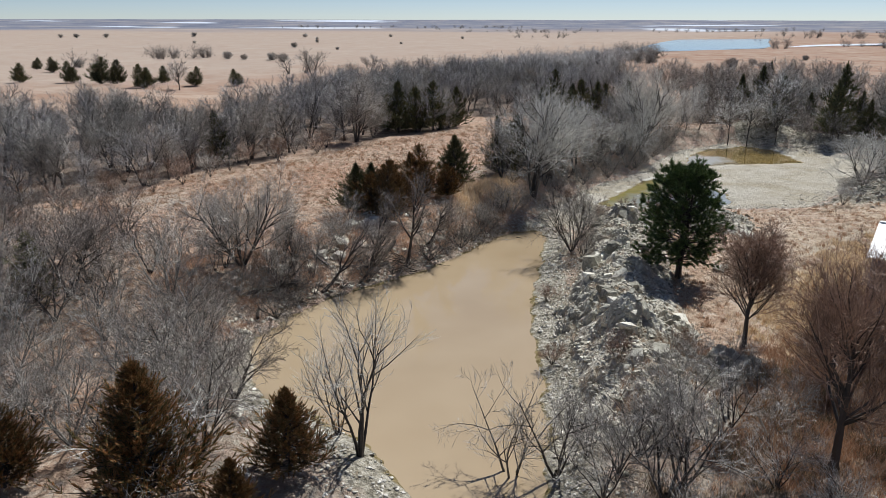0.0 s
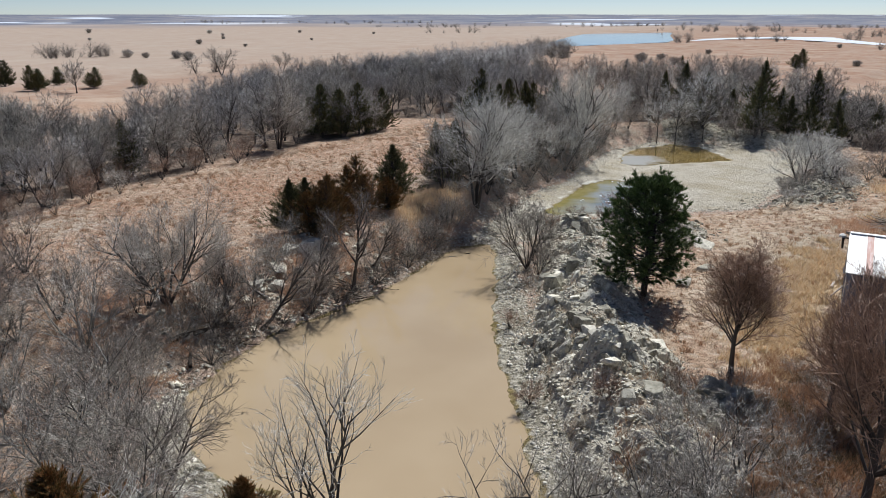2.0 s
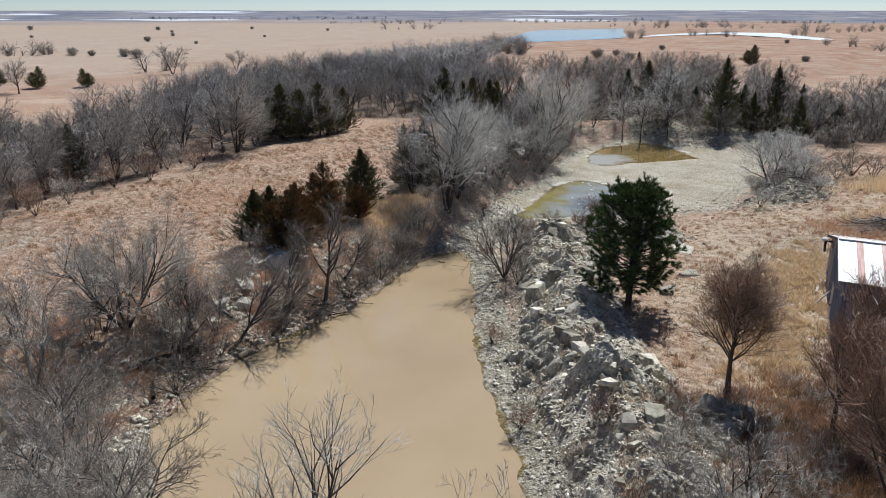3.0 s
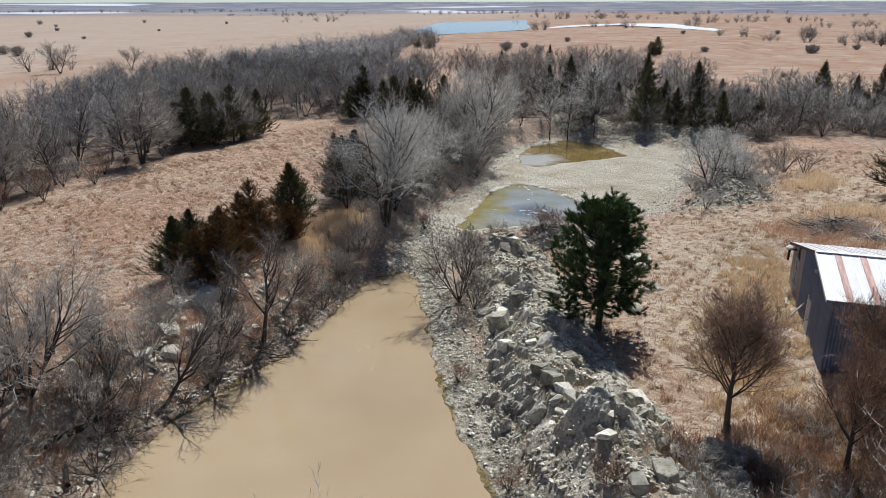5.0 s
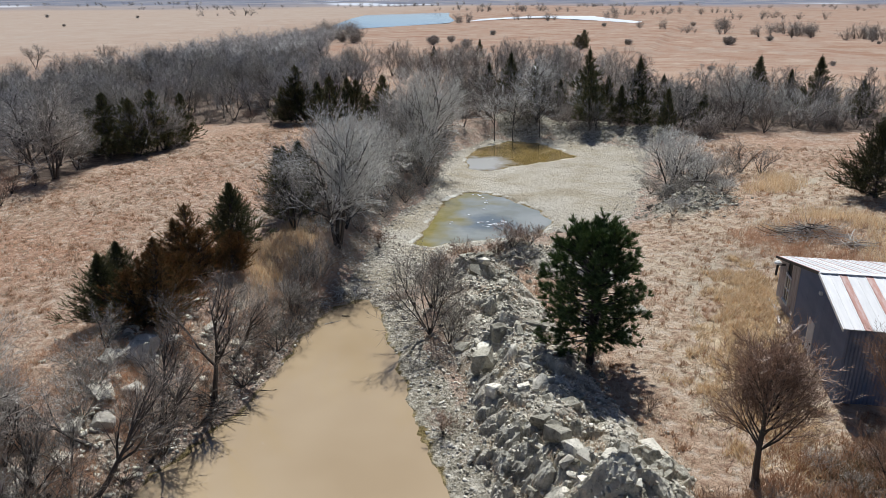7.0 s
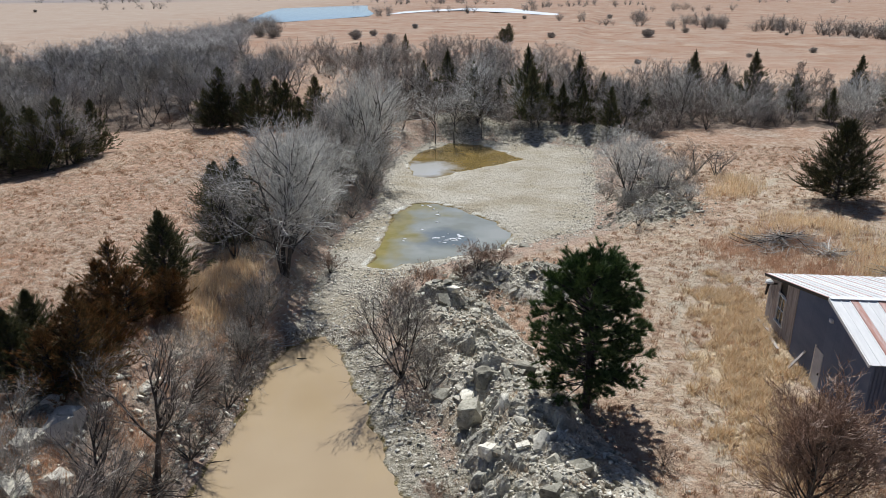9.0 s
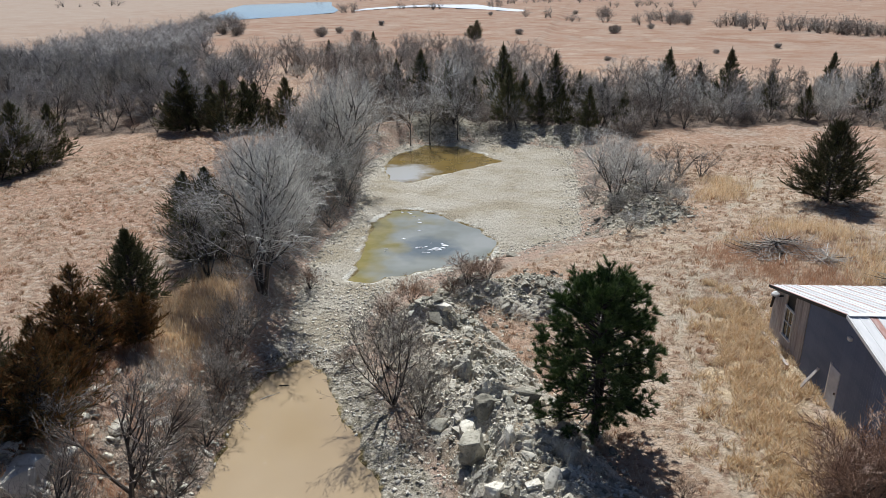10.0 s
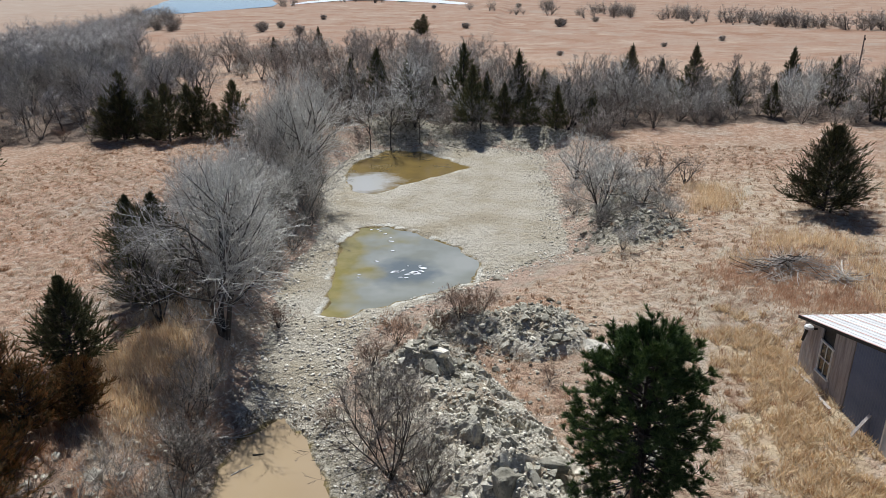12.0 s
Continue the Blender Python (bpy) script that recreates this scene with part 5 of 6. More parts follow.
def build_shed():
    """u runs along the west wall from the north corner, v into the shed, z up from the floor."""
    root = tagged(new("shed"), "old shed with corrugated dark walls and a rust-striped white roof", "shed")
    root.matrix_basis = Matrix.LocRotScale((-11.25, 58.0, 2.3), Euler((0, 0, SHED_TURN)), None)
    deep = 13.0
    core = Shape()
    k = 0
    prof = [(0.06, -0.6), (12.84, -0.6), (12.84, 4.12), (8.4, 5.06), (0.06, 2.94)]
    for v in (0.05, deep):
        core.v += [Vector((u, v, z)) for u, z in prof]
    core.f += [(0, 1, 2, 3, 4), (9, 8, 7, 6, 5)] + [(i, 5 + i, 5 + (i + 1) % 5, (i + 1) % 5) for i in range(5)]
    part("frame_wall", core, IRON, root)
    # weathered boards round the window, then corrugated sheets
    u, rnd = 0.0, random.Random(3)
    while u < 4.3:
        w = rnd.uniform(0.20, 0.30)
        if not 1.72 < u + w / 2 < 2.86:
            s = Shape()
            top = gable(u + w / 2) - 0.03
            s.box(pose(u + w / 2, -0.012, top / 2 - 0.25), (w - 0.012, 0.05 + rnd.uniform(0, 0.02), top + 0.5))
            part("board", s, BOARD, root)
        else:
            s = Shape()
            s.box(pose(u + w / 2, -0.012, 0.26), (w - 0.012, 0.05, 1.42))
            part("board", s, BOARD, root)
        u += w
    for k in range(9):
        u0, u1 = 4.35 + k * 0.95, min(4.35 + (k + 1) * 0.95, 12.9)
        part("wall_panel", ribbed(u0, u1, gable, 0.055, 0.19), WALL_STEEL, root)
    for k in range(13):
        s = ribbed(k * 1.0, k * 1.0 + 1.0, lambda q: 4.1, 0.035)
        turn = pose(12.9, 0, 0) @ Matrix.Rotation(math.pi / 2, 4, "Z")
        s.v = [turn @ v for v in s.v]
        part("wall_panel", s, WALL_STEEL, root)
    # roof sheets run down each slope, side by side
    for (u0, z0), (u1, z1), south in (((-0.28, 3.02), (8.4, 5.22), False), ((8.4, 5.22), (13.2, 4.2), True)):
        run, ang = math.hypot(u1 - u0, z1 - z0), math.atan2(z1 - z0, u1 - u0)
        v, k = -0.28, 0
        while v < deep:
            w = (0.34 if k % 2 else 0.92) if south else 0.76
            s = Shape()
            s.box(pose(0, 0, 0), (run, w - 0.004, 0.03))
            for r in range(3 if w > 0.5 else 1):
                s.box(pose(0, -w / 2 + 0.05 + r * (w - 0.1) / 2, 0.026), (run, 0.05, 0.028))
            ob = part("roof_sheet", s, ROOF_RUST if south and k % 2 else ROOF_WHITE, root, "rust-red sheet" if south and k % 2 else "white sheet")
            ob.matrix_basis = pose((u0 + u1) / 2, v + w / 2, (z0 + z1) / 2 + (0.012 if k % 2 else 0)) @ Matrix.Rotation(-ang, 4, "Y")
            if not south:
                s = Shape()
                s.box(pose(0, 0, 0), (run, 0.06, 0.05))
                seam = part("roof_seam", s, ROOF_RUST, root, "rusty seam")
                seam.matrix_basis = pose((u0 + u1) / 2, v, (z0 + z1) / 2 + 0.03) @ Matrix.Rotation(-ang, 4, "Y")
            v += w
            k += 1
        s = Shape()
        s.box(Matrix.Identity(4), (run, 0.05, 0.16))
        trim = part("rake_trim", s, PAINT if south else IRON, root)
        trim.matrix_basis = pose((u0 + u1) / 2, -0.30, (z0 + z1) / 2 - 0.05) @ Matrix.Rotation(-ang, 4, "Y")
    s = Shape()
    s.box(pose(8.4, deep / 2 - 0.14, 5.27), (0.36, deep + 0.3, 0.035))
    part("ridge_cap", s, ROOF_WHITE, root)
    # window with two sashes
    win = part("window", Shape_box((1.06, 0.03, 1.6), pose(2.29, -0.02, 1.78)), PANE, root, "dark double-hung window")
    for name, size, at_ in (("jamb", (0.09, 0.08, 1.72), (1.77, -0.05, 1.78)), ("jamb", (0.09, 0.08, 1.72), (2.81, -0.05, 1.78)), ("head", (1.22, 0.09, 0.10), (2.29, -0.05, 2.64)), ("sill", (1.24, 0.14, 0.08), (2.29, -0.07, 0.92)),
                            ("meeting_rail", (0.96, 0.06, 0.06), (2.29, -0.05, 1.78)), ("muntin", (0.04, 0.05, 1.6), (2.29, -0.045, 1.78))):
        part(name, Shape_box(size, pose(*at_)), PAINT, win)
    door = part("door", Shape_box((0.92, 0.05, 2.25), pose(8.0, -0.055, 1.05)), DOOR_GREY, root, "pale grey door")
    part("door_handle", Shape_box((0.05, 0.07, 0.12), pose(8.35, -0.11, 1.0)), IRON, door)
    part("door_trim", Shape_box((0.08, 0.07, 2.35), pose(7.5, -0.06, 1.08)), PAINT, root)
    # lamps on the wall
    lamp = part("yard_lamp", Shape_box((0.10, 0.5, 0.08), pose(1.15, -0.25, 2.95)), IRON, root, "yard lamp on a dark arm")
    s = Shape()
    s.tube([Vector((0.95, -0.42, 3.12)), Vector((0.85, -0.44, 2.6)), Vector((0.62, -0.40, 2.05))], [0.09, 0.08, 0.07], 8)
    part("arm", s, IRON, lamp)
    s = Shape()
    s.tube([Vector((1.15, -0.5, 3.0)), Vector((1.15, -0.5, 3.12)), Vector((1.15, -0.5, 3.22))], [0.24, 0.22, 0.08], 10)
    part("lamp_head", s, PAINT, lamp)
    flood = part("floodlight", Shape_box((0.24, 0.14, 0.16), pose(8.75, -0.14, 4.18)), PAINT, root, "small floodlight")
    part("bracket", Shape_box((0.06, 0.12, 0.06), pose(8.75, -0.06, 4.10)), IRON, flood)


def Shape_box(size, m):
    s = Shape()
    s.box(m, size)
    return s


build_shed()
plank_label = "grey weathered plank lying against the shed"
for x, y, turn, long, tip in ((-11.5, 56.6, -1.35, 2.6, 0.0), (-10.75, 51.6, 0.3, 1.5, 0.9), (-11.4, 54.4, -1.5, 1.8, 0.05)):
    ob = new("plank", Shape_box((long, 0.16, 0.05), Matrix.Identity(4)).mesh("plank", BOARD))
    ob.matrix_basis = Matrix.LocRotScale((x, y, ground(x, y) + 0.06 + long / 2 * math.sin(tip)), Euler((0, -tip, turn)), None)
    tagged(ob, plank_label, "plank", "planks by the shed")

# ---- brush pile, logs, flakes of ice, poles ----
def stick(rnd, long, thick, bend=0.25):
    s = Shape()
    line = limb(rnd, Vector((-long / 2, 0, 0)), Vector((1, 0, 0)), long, 5, bend, 0.0)
    s.tube(line, [thick * (1 - 0.12 * k) for k in range(6)], 6)
    return s


WOOD_PALE = plant_material("bleached_wood", [(0.46, 0.43, 0.385), (0.60, 0.57, 0.52)], 0.25)
WOOD_DARK = plant_material("wet_dark_wood", [(0.045, 0.036, 0.03), (0.085, 0.07, 0.058)], 0.2)
stick_dice = random.Random(9)
PALE_STICK = [stick(stick_dice, 1.0, 0.021).mesh("branch", WOOD_PALE) for _ in range(5)]
DARK_STICK = [stick(stick_dice, 1.0, 0.021).mesh("branch", WOOD_DARK) for _ in range(5)]


def brush_pile(x, y, spread, count, label, pale):
    pile = tagged(new("brush_pile"), label, "brush pile", "brush piles")
    for _ in range(count):
        a, r = stick_dice.uniform(0, 6.28), stick_dice.random() ** 0.7 * spread
        px, py, long = x + r * math.cos(a), y + r * math.sin(a) * 0.7, stick_dice.uniform(0.8, 2.2)
        ob = new("branch", stick_dice.choice(PALE_STICK if stick_dice.random() < pale else DARK_STICK))
        ob.matrix_basis = Matrix.LocRotScale((px, py, ground(px, py) + 0.08 + 0.8 * stick_dice.random() * (1 - r / spread)), Euler((0, stick_dice.uniform(-0.3, 0.3), a + stick_dice.uniform(-0.7, 0.7))), (long, long * 0.8, long * 0.8))
        ob.parent = pile


brush_pile(-5.8, 67.2, 1.5, 60, "pile of pale cut branches in russet grass", 0.95)
brush_pile(-8.6, 69.0, 3.0, 260, "wide low pile of grey brush in dry grass", 0.85)
brush_pile(-40.2, 36.4, 1.7, 46, "tangle of dark dead limbs at the water's edge", 0.06)
brush_pile(-40.6, 26.4, 1.8, 36, "tangle of dark and bleached limbs on the west bank", 0.25)
brush_pile(-41.6, 50.6, 1.6, 44, "grey dead branches heaped over the narrow end of the pond", 0.8)
brush_pile(-2.2, 64.6, 1.6, 36, "pile of pale brush behind the shed", 0.6)
brush_pile(-17.0, 79.5, 2.8, 120, "grey cut branches heaped over stone beside the gravel", 0.75)
brush_pile(-17.6, 88.5, 2.4, 70, "heap of grey cut branches beside the gravel", 0.5)
brush_pile(-36.5, 114.8, 2.6, 30, "pale sticks on the stony rim", 0.7)


def log(x, y, z, long, thick, turn, tip, label, material, name="log", bend=0.3):
    s = stick(random.Random(int(long * 100 + thick * 999)), long, thick, bend)
    ob = new(name, s.mesh(name, material))
    ob.matrix_basis = Matrix.LocRotScale((x, y, z), Euler((0, -tip, turn)), None)
    return tagged(ob, label, name)


log(-41.4, 25.4, ground(-41.4, 25.4) + 0.55, 4.6, 0.24, 1.35, 0.10, "thick dark fallen trunk on the west bank", WOOD_DARK)
log(-40.2, 24.0, ground(-40.2, 24.0) + 0.25, 3.6, 0.12, 2.3, 0.1, "dark fallen limb on the west bank", WOOD_DARK)
log(-41.2, 35.6, ground(-41.2, 35.6) + 0.6, 3.2, 0.26, 1.9, 0.25, "dark rotten trunk at the water's edge", WOOD_DARK)
log(-38.6, 50.2, WATER_SOUTH + 0.03, 1.0, 0.04, 0.2, 0.0, "dark branch floating on muddy water", WOOD_DARK)
log(-39.2, 49.0, WATER_SOUTH + 0.03, 1.2, 0.03, 0.9, 0.02, "thin branch floating on muddy water", WOOD_PALE)
log(-38.6, 39.8, WATER_SOUTH + 0.02, 1.2, 0.03, 0.5, 0.03, "twig standing out of muddy water", WOOD_DARK)
fallen = bare_tree("fallen_tree", "bleached fallen tree with bare limbs in the thicket", "dead tree", 61, 8.5, 2, 0.4, WOOD_PALE, TWIG_PALE, 0.18, split=(7, 5, 4, 3), bare=0.25)
fallen.matrix_basis = Matrix.LocRotScale((-31.5, 9.6, ground(-31.5, 9.6) + 0.35), Euler((1.15, 0.0, 1.75)), None)

ICE_WHITE = simple_material("white_ice", (0.72, 0.75, 0.78), (0.88, 0.90, 0.92), 4, 0.35)
ice_dice = random.Random(12)
for k in range(24):
    if k < 9:
        x, y, r = -34.7 + ice_dice.gauss(0, 0.7), 72.2 + ice_dice.gauss(0, 0.7), ice_dice.uniform(0.12, 0.42)
    elif k < 15:
        t = k - 7
        x, y, r = -40.3 + t * 0.45 + ice_dice.uniform(-0.2, 0.2), 80.6 + 1.3 * math.sin(t * 0.6) - 0.12 * max(0, t - 5) ** 2, ice_dice.uniform(0.06, 0.2)
    else:
        x, y, r = ice_dice.uniform(-38.5, -31.5), ice_dice.uniform(69.5, 78.5), ice_dice.uniform(0.05, 0.14)
    if polygon_distance(np.array([x]), np.array([y]), POND_MIDDLE)[0] > -0.4:
        continue
    s = Shape()
    n = 7
    ring = [Vector((math.cos(6.283 * i / n) * r * ice_dice.uniform(0.5, 1.3) * 1.5, math.sin(6.283 * i / n) * r * ice_dice.uniform(0.5, 1.2) * 0.8, 0)) for i in range(n)]
    s.v = ring + [v * 0.92 + Vector((0, 0, 0.03)) for v in ring]
    s.f = [tuple(range(n - 1, -1, -1)), tuple(range(n, 2 * n))] + [(i, (i + 1) % n, n + (i + 1) % n, n + i) for i in range(n)]
    ob = new("ice_flake", s.mesh("ice_flake", ICE_WHITE))
    ob.matrix_basis = pose(x, y, WATER_MIDDLE + 0.004, 0, 0, ice_dice.uniform(-40, 40))
    tagged(ob, "thin white flake of ice on the olive pond", "ice", "ice flakes on the pond")

POLE = simple_material("grey_pole_wood", (0.17, 0.14, 0.12), (0.27, 0.23, 0.20), 3, 0.9, 0.0, (4, 4, 0.3))


def utility_pole(x, y, tall):
    root = tagged(new("utility_pole"), "grey wooden utility pole beyond the hedgerow", "utility pole")
    root.matrix_basis = at(x, y, 0.3, 1.0, 0.3)
    s = Shape()
    s.tube([Vector((0, 0, 0)), Vector((0.02, 0, tall / 2)), Vector((0, 0, tall + 0.3))], [0.17, 0.145, 0.11], 10)
    part("post", s, POLE, root)
    part("cap", Shape_box((0.2, 0.2, 0.3), pose(0.0, -0.16, tall - 0.4)), IRON, root, "dark transformer bracket")


utility_pole(35.4, 165.5, 9.6)

# ---- stone: heaps, blocks, rubble ----
stone_dice = random.Random(77)
KIND = [broken_block(stone_dice, (1.0, stone_dice.uniform(0.6, 0.95), stone_dice.uniform(0.28, 0.6)), 13) for _ in range(7)]
STONE_MESH = [s.mesh("stone", m) for s in KIND for m in (STONE, STONE_GREY)]


def lie(x, y, turn, size, tilt, sink=0.15):
    z = float(stony(np.array([x]), np.array([y]))[0])
    return Matrix.LocRotScale((x, y, z + size * sink), Euler((stone_dice.uniform(-tilt, tilt), stone_dice.uniform(-tilt, tilt), turn)), (size,) * 3)


def boulder(x, y, size, turn, seed, label, tilt=0.2, material=STONE, sink=0.02):
    rnd = random.Random(seed)
    s = broken_block(rnd, size, 22, 0.22 * min(size))
    ob = new("boulder", s.mesh("boulder", material))
    ob.matrix_basis = Matrix.LocRotScale((x, y, float(stony(np.array([x]), np.array([y]))[0]) + size[2] * sink), Euler((rnd.uniform(-tilt, tilt), rnd.uniform(-tilt, tilt), turn)), None)
    return tagged(ob, label, "boulder", "quarried blocks")


for k, (x, y, a, b, c) in enumerate([(-21.8, 59.2, 2.6, 1.7, 0.7), (-19.8, 53.8, 1.9, 1.3, 0.6), (-20.2, 50.2, 2.0, 1.2, 0.6), (-17.4, 38.6, 2.0, 1.2, 0.9), (-13.4, 34.4, 1.5, 1.2, 0.9),
                                     (-26.9, 43.6, 1.8, 1.4, 1.9), (-25.5, 43.7, 1.5, 1.2, 1.5), (-24.9, 47.0, 1.9, 0.9, 0.6), (-26.7, 46.1, 1.9, 1.3, 1.1), (-27.4, 45.2, 1.5, 1.1, 1.2), (-24.2, 59.2, 1.0, 0.8, 0.6), (-32.8, 53.4, 1.2, 0.9, 0.8),
                                     (-19.0, 34.2, 1.5, 1.0, 0.9), (-21.6, 36.8, 1.6, 1.1, 1.0), (-22.6, 38.0, 1.2, 1.0, 0.9), (-25.6, 41.0, 1.1, 0.9, 0.8), (-15.2, 31.2, 1.6, 1.2, 0.8), (-27.8, 70.9, 1.0, 0.7, 0.5)]):
    boulder(x, y, (a * 0.85, b * 0.85, c * 0.85), k * 0.9, 300 + k, "grey weathered limestone block among the rubble" if k % 3 else "pale weathered limestone block among the rubble", material=STONE_GREY if k % 3 else STONE)
for k, (x, y, a, b, c) in enumerate([(-44.7, 37.7, 1.9, 1.2, 1.2), (-45.2, 35.8, 1.5, 1.1, 0.8), (-42.6, 43.6, 1.9, 1.2, 0.6), (-43.0, 32.5, 1.8, 1.3, 0.8), (-42.7, 29.9, 1.7, 1.1, 0.7), (-43.6, 27.8, 1.4, 1.0, 0.6), (-44.2, 39.4, 1.3, 1.0, 0.7),
                                     (-43.7, 42.0, 1.6, 1.1, 0.7), (-44.2, 45.2, 1.2, 0.9, 0.6), (-41.6, 26.0, 1.8, 1.0, 0.9), (-41.9, 24.2, 1.4, 1.0, 0.7), (-46.0, 38.4, 1.4, 1.1, 0.8), (-24.6, 12.5, 1.9, 1.4, 0.7), (-26.4, 15.4, 1.2, 0.9, 0.5), (-29.6, 15.6, 1.2, 0.8, 0.6), (-44.5, 37.0, 2.0, 1.5, 1.5), (-45.3, 35.6, 1.7, 1.1, 0.8), (-41.9, 42.4, 1.8, 1.2, 0.6), (-43.2, 35.0, 1.7, 1.2, 0.7), (-44.0, 33.8, 2.0, 1.4, 0.6), (-43.4, 31.2, 1.5, 1.0, 0.8)]):
    boulder(x, y, (a * 0.85, b * 0.85, c * 0.8), k * 1.3, 400 + k, "flat pale limestone slab on the pond bank", material=STONE if k % 3 else STONE_PALE)

RIDGE_BLOCKS = random.Random(51)
for k in range(48):
    i = RIDGE_BLOCKS.randrange(len(RIDGE) - 1)
    p = Vector(RIDGE[i]).lerp(Vector(RIDGE[i + 1]), RIDGE_BLOCKS.random()) + Vector((RIDGE_BLOCKS.gauss(0.3, 1.3), RIDGE_BLOCKS.gauss(0, 1.3)))
    if polygon_distance(np.array([p.x]), np.array([p.y]), POND_SOUTH)[0] > 1.2:
        s = 0.5 + 0.7 * RIDGE_BLOCKS.random() ** 2
        boulder(p.x, p.y, (s, s * RIDGE_BLOCKS.uniform(0.55, 0.8), s * RIDGE_BLOCKS.uniform(0.35, 0.6)), RIDGE_BLOCKS.uniform(0, 6.28), 500 + k, "dark tilted limestone slab in the rubble ridge" if k % 3 else "pale tilted limestone slab in the rubble ridge", 0.6, STONE_GREY if k % 3 else STONE, 0.02)

# single stones of the ridge and the heaps, then the small rest as one
def bed_material():
    """Broken limestone: a tone for each block, pale chips and dry earth between."""
    n = Nodes("broken_rock_bed")
    p = n.place()
    rock = n.ramp(n.noise(p, 1.7, 6, 0.7), [(0.32, (0.36, 0.335, 0.27)), (0.48, (0.54, 0.51, 0.425)), (0.64, (0.76, 0.72, 0.61))])
    rock = n.mix(1.0, rock, n.ramp(n.attribute("tone"), [(0.0, 0.55), (1.0, 1.25)]), "MULTIPLY")
    rock = n.mix(n.ramp(n.noise(p, 6.0, 5, 0.7), [(0.55, 0.0), (0.68, 0.7)]), rock, (0.15, 0.145, 0.115))
    scree = n.ramp(n.noise(p, 5.0, 7, 0.8), [(0.36, (0.24, 0.205, 0.15)), (0.48, (0.50, 0.45, 0.36)), (0.6, (0.72, 0.68, 0.58))])
    earth = n.ramp(n.noise(p, 2.6, 6, 0.75), [(0.35, (0.20, 0.145, 0.095)), (0.6, (0.48, 0.38, 0.27))])
    scree = n.mix(n.ramp(n.noise(p, 0.45, 4, 0.6), [(0.5, 0.0), (0.62, 0.75)]), scree, earth)
    k = n.ramp(n.math("ADD", n.attribute("rugged"), n.math("MULTIPLY", n.math("SUBTRACT", n.noise(p, 1.2, 4, 0.6), 0.5), 1.1)), [(0.36, 0.0), (0.6, 1.0)])
    n.bump(n.math("ADD", n.noise(p, 9, 6, 0.75), n.math("MULTIPLY", n.noise(p, 3, 4, 0.6, (1.0, 1.0, 4.0)), 0.7)), 0.9, 0.12)
    return n.done(n.mix(k, scree, rock), 0.92, 0, 0.25)


def build_bed(root):
    step = 0.12
    xs, ys = np.arange(-37.0, -9.0, step), np.arange(25.0, 65.0, step)
    gx, gy = (g.ravel() for g in np.meshgrid(xs, ys))
    rnd = np.random.RandomState(5)
    gx, gy = gx + rnd.uniform(-0.04, 0.04, gx.shape), gy + rnd.uniform(-0.04, 0.04, gy.shape)
    on = bed_mask(gx, gy) > 0.02
    at_vertex = np.full(len(gx), -1)
    at_vertex[on] = np.arange(on.sum())
    cell = at_vertex.reshape(len(ys), len(xs))
    quads = np.stack([cell[:-1, :-1], cell[:-1, 1:], cell[1:, 1:], cell[1:, :-1]], -1).reshape(-1, 4)
    quads = quads[(quads >= 0).all(axis=1)]
    gz, tone, rugged = rock_bed(gx[on], gy[on])
    me = bpy.data.meshes.new("rock_bed")
    me.from_pydata(np.stack([gx[on], gy[on], gz], -1).tolist(), [], quads.tolist())
    for key, value in (("tone", tone * 0.5 + 0.5), ("rugged", rugged)):
        me.attributes.new(key, "FLOAT", "POINT").data.foreach_set("value", value.astype(np.float32))
    me.materials.append(bed_material())
    me.update()
    part("rock_bed", me, None, root, "broken limestone outcrops with pale chips between")


ridge = tagged(new("rubble_ridge"), "long ridge of grey and pale limestone rubble by the pond", "rubble")
build_bed(ridge)
count = 0
while count < 290:
    k = stone_dice.randrange(len(RIDGE) - 1)
    a, b = Vector(RIDGE[k]), Vector(RIDGE[k + 1])
    p = a.lerp(b, stone_dice.random()) + Vector((stone_dice.gauss(0, 1.7), stone_dice.gauss(0, 1.7)))
    if polygon_distance(np.array([p.x]), np.array([p.y]), POND_SOUTH)[0] < 0.3:
        continue
    ob = new("stone", STONE_MESH[stone_dice.randrange(len(STONE_MESH))])
    ob.matrix_basis = lie(p.x, p.y, stone_dice.uniform(0, 6.28), 0.16 + 0.6 * stone_dice.random() ** 3, 0.45, 0.05)
    ob.parent = ridge
    count += 1
for name, label, spots_of, total in (("stone_heap", "dark heap of broken quarry stone", MOUNDS[0], 260), ("stone_heap", "low heap of broken stone beside the pond", MOUNDS[1], 110), ("stone_heap", "stone heap overgrown with pale brush", MOUNDS[2], 170), ("stone_heap", "long heap of brush and stone beside the gravel", MOUNDS[3], 130), ("stone_heap", "low brushy heap of dark stone below the pond", MOUNDS[4], 130)):
    heap = tagged(new(name), label, "stone heap", "quarry heaps")
    mx, my, r, tall = spots_of
    for _ in range(total):
        x, y = mx + stone_dice.gauss(0, 0.5) * r, my + stone_dice.gauss(0, 0.5) * r
        ob = new("stone", STONE_MESH[stone_dice.randrange(len(KIND)) * 2 + (stone_dice.random() < 0.88)])
        ob.matrix_basis = lie(x, y, stone_dice.uniform(0, 6.28), 0.14 + 0.44 * stone_dice.random() ** 2.2, 0.6)
        ob.parent = heap


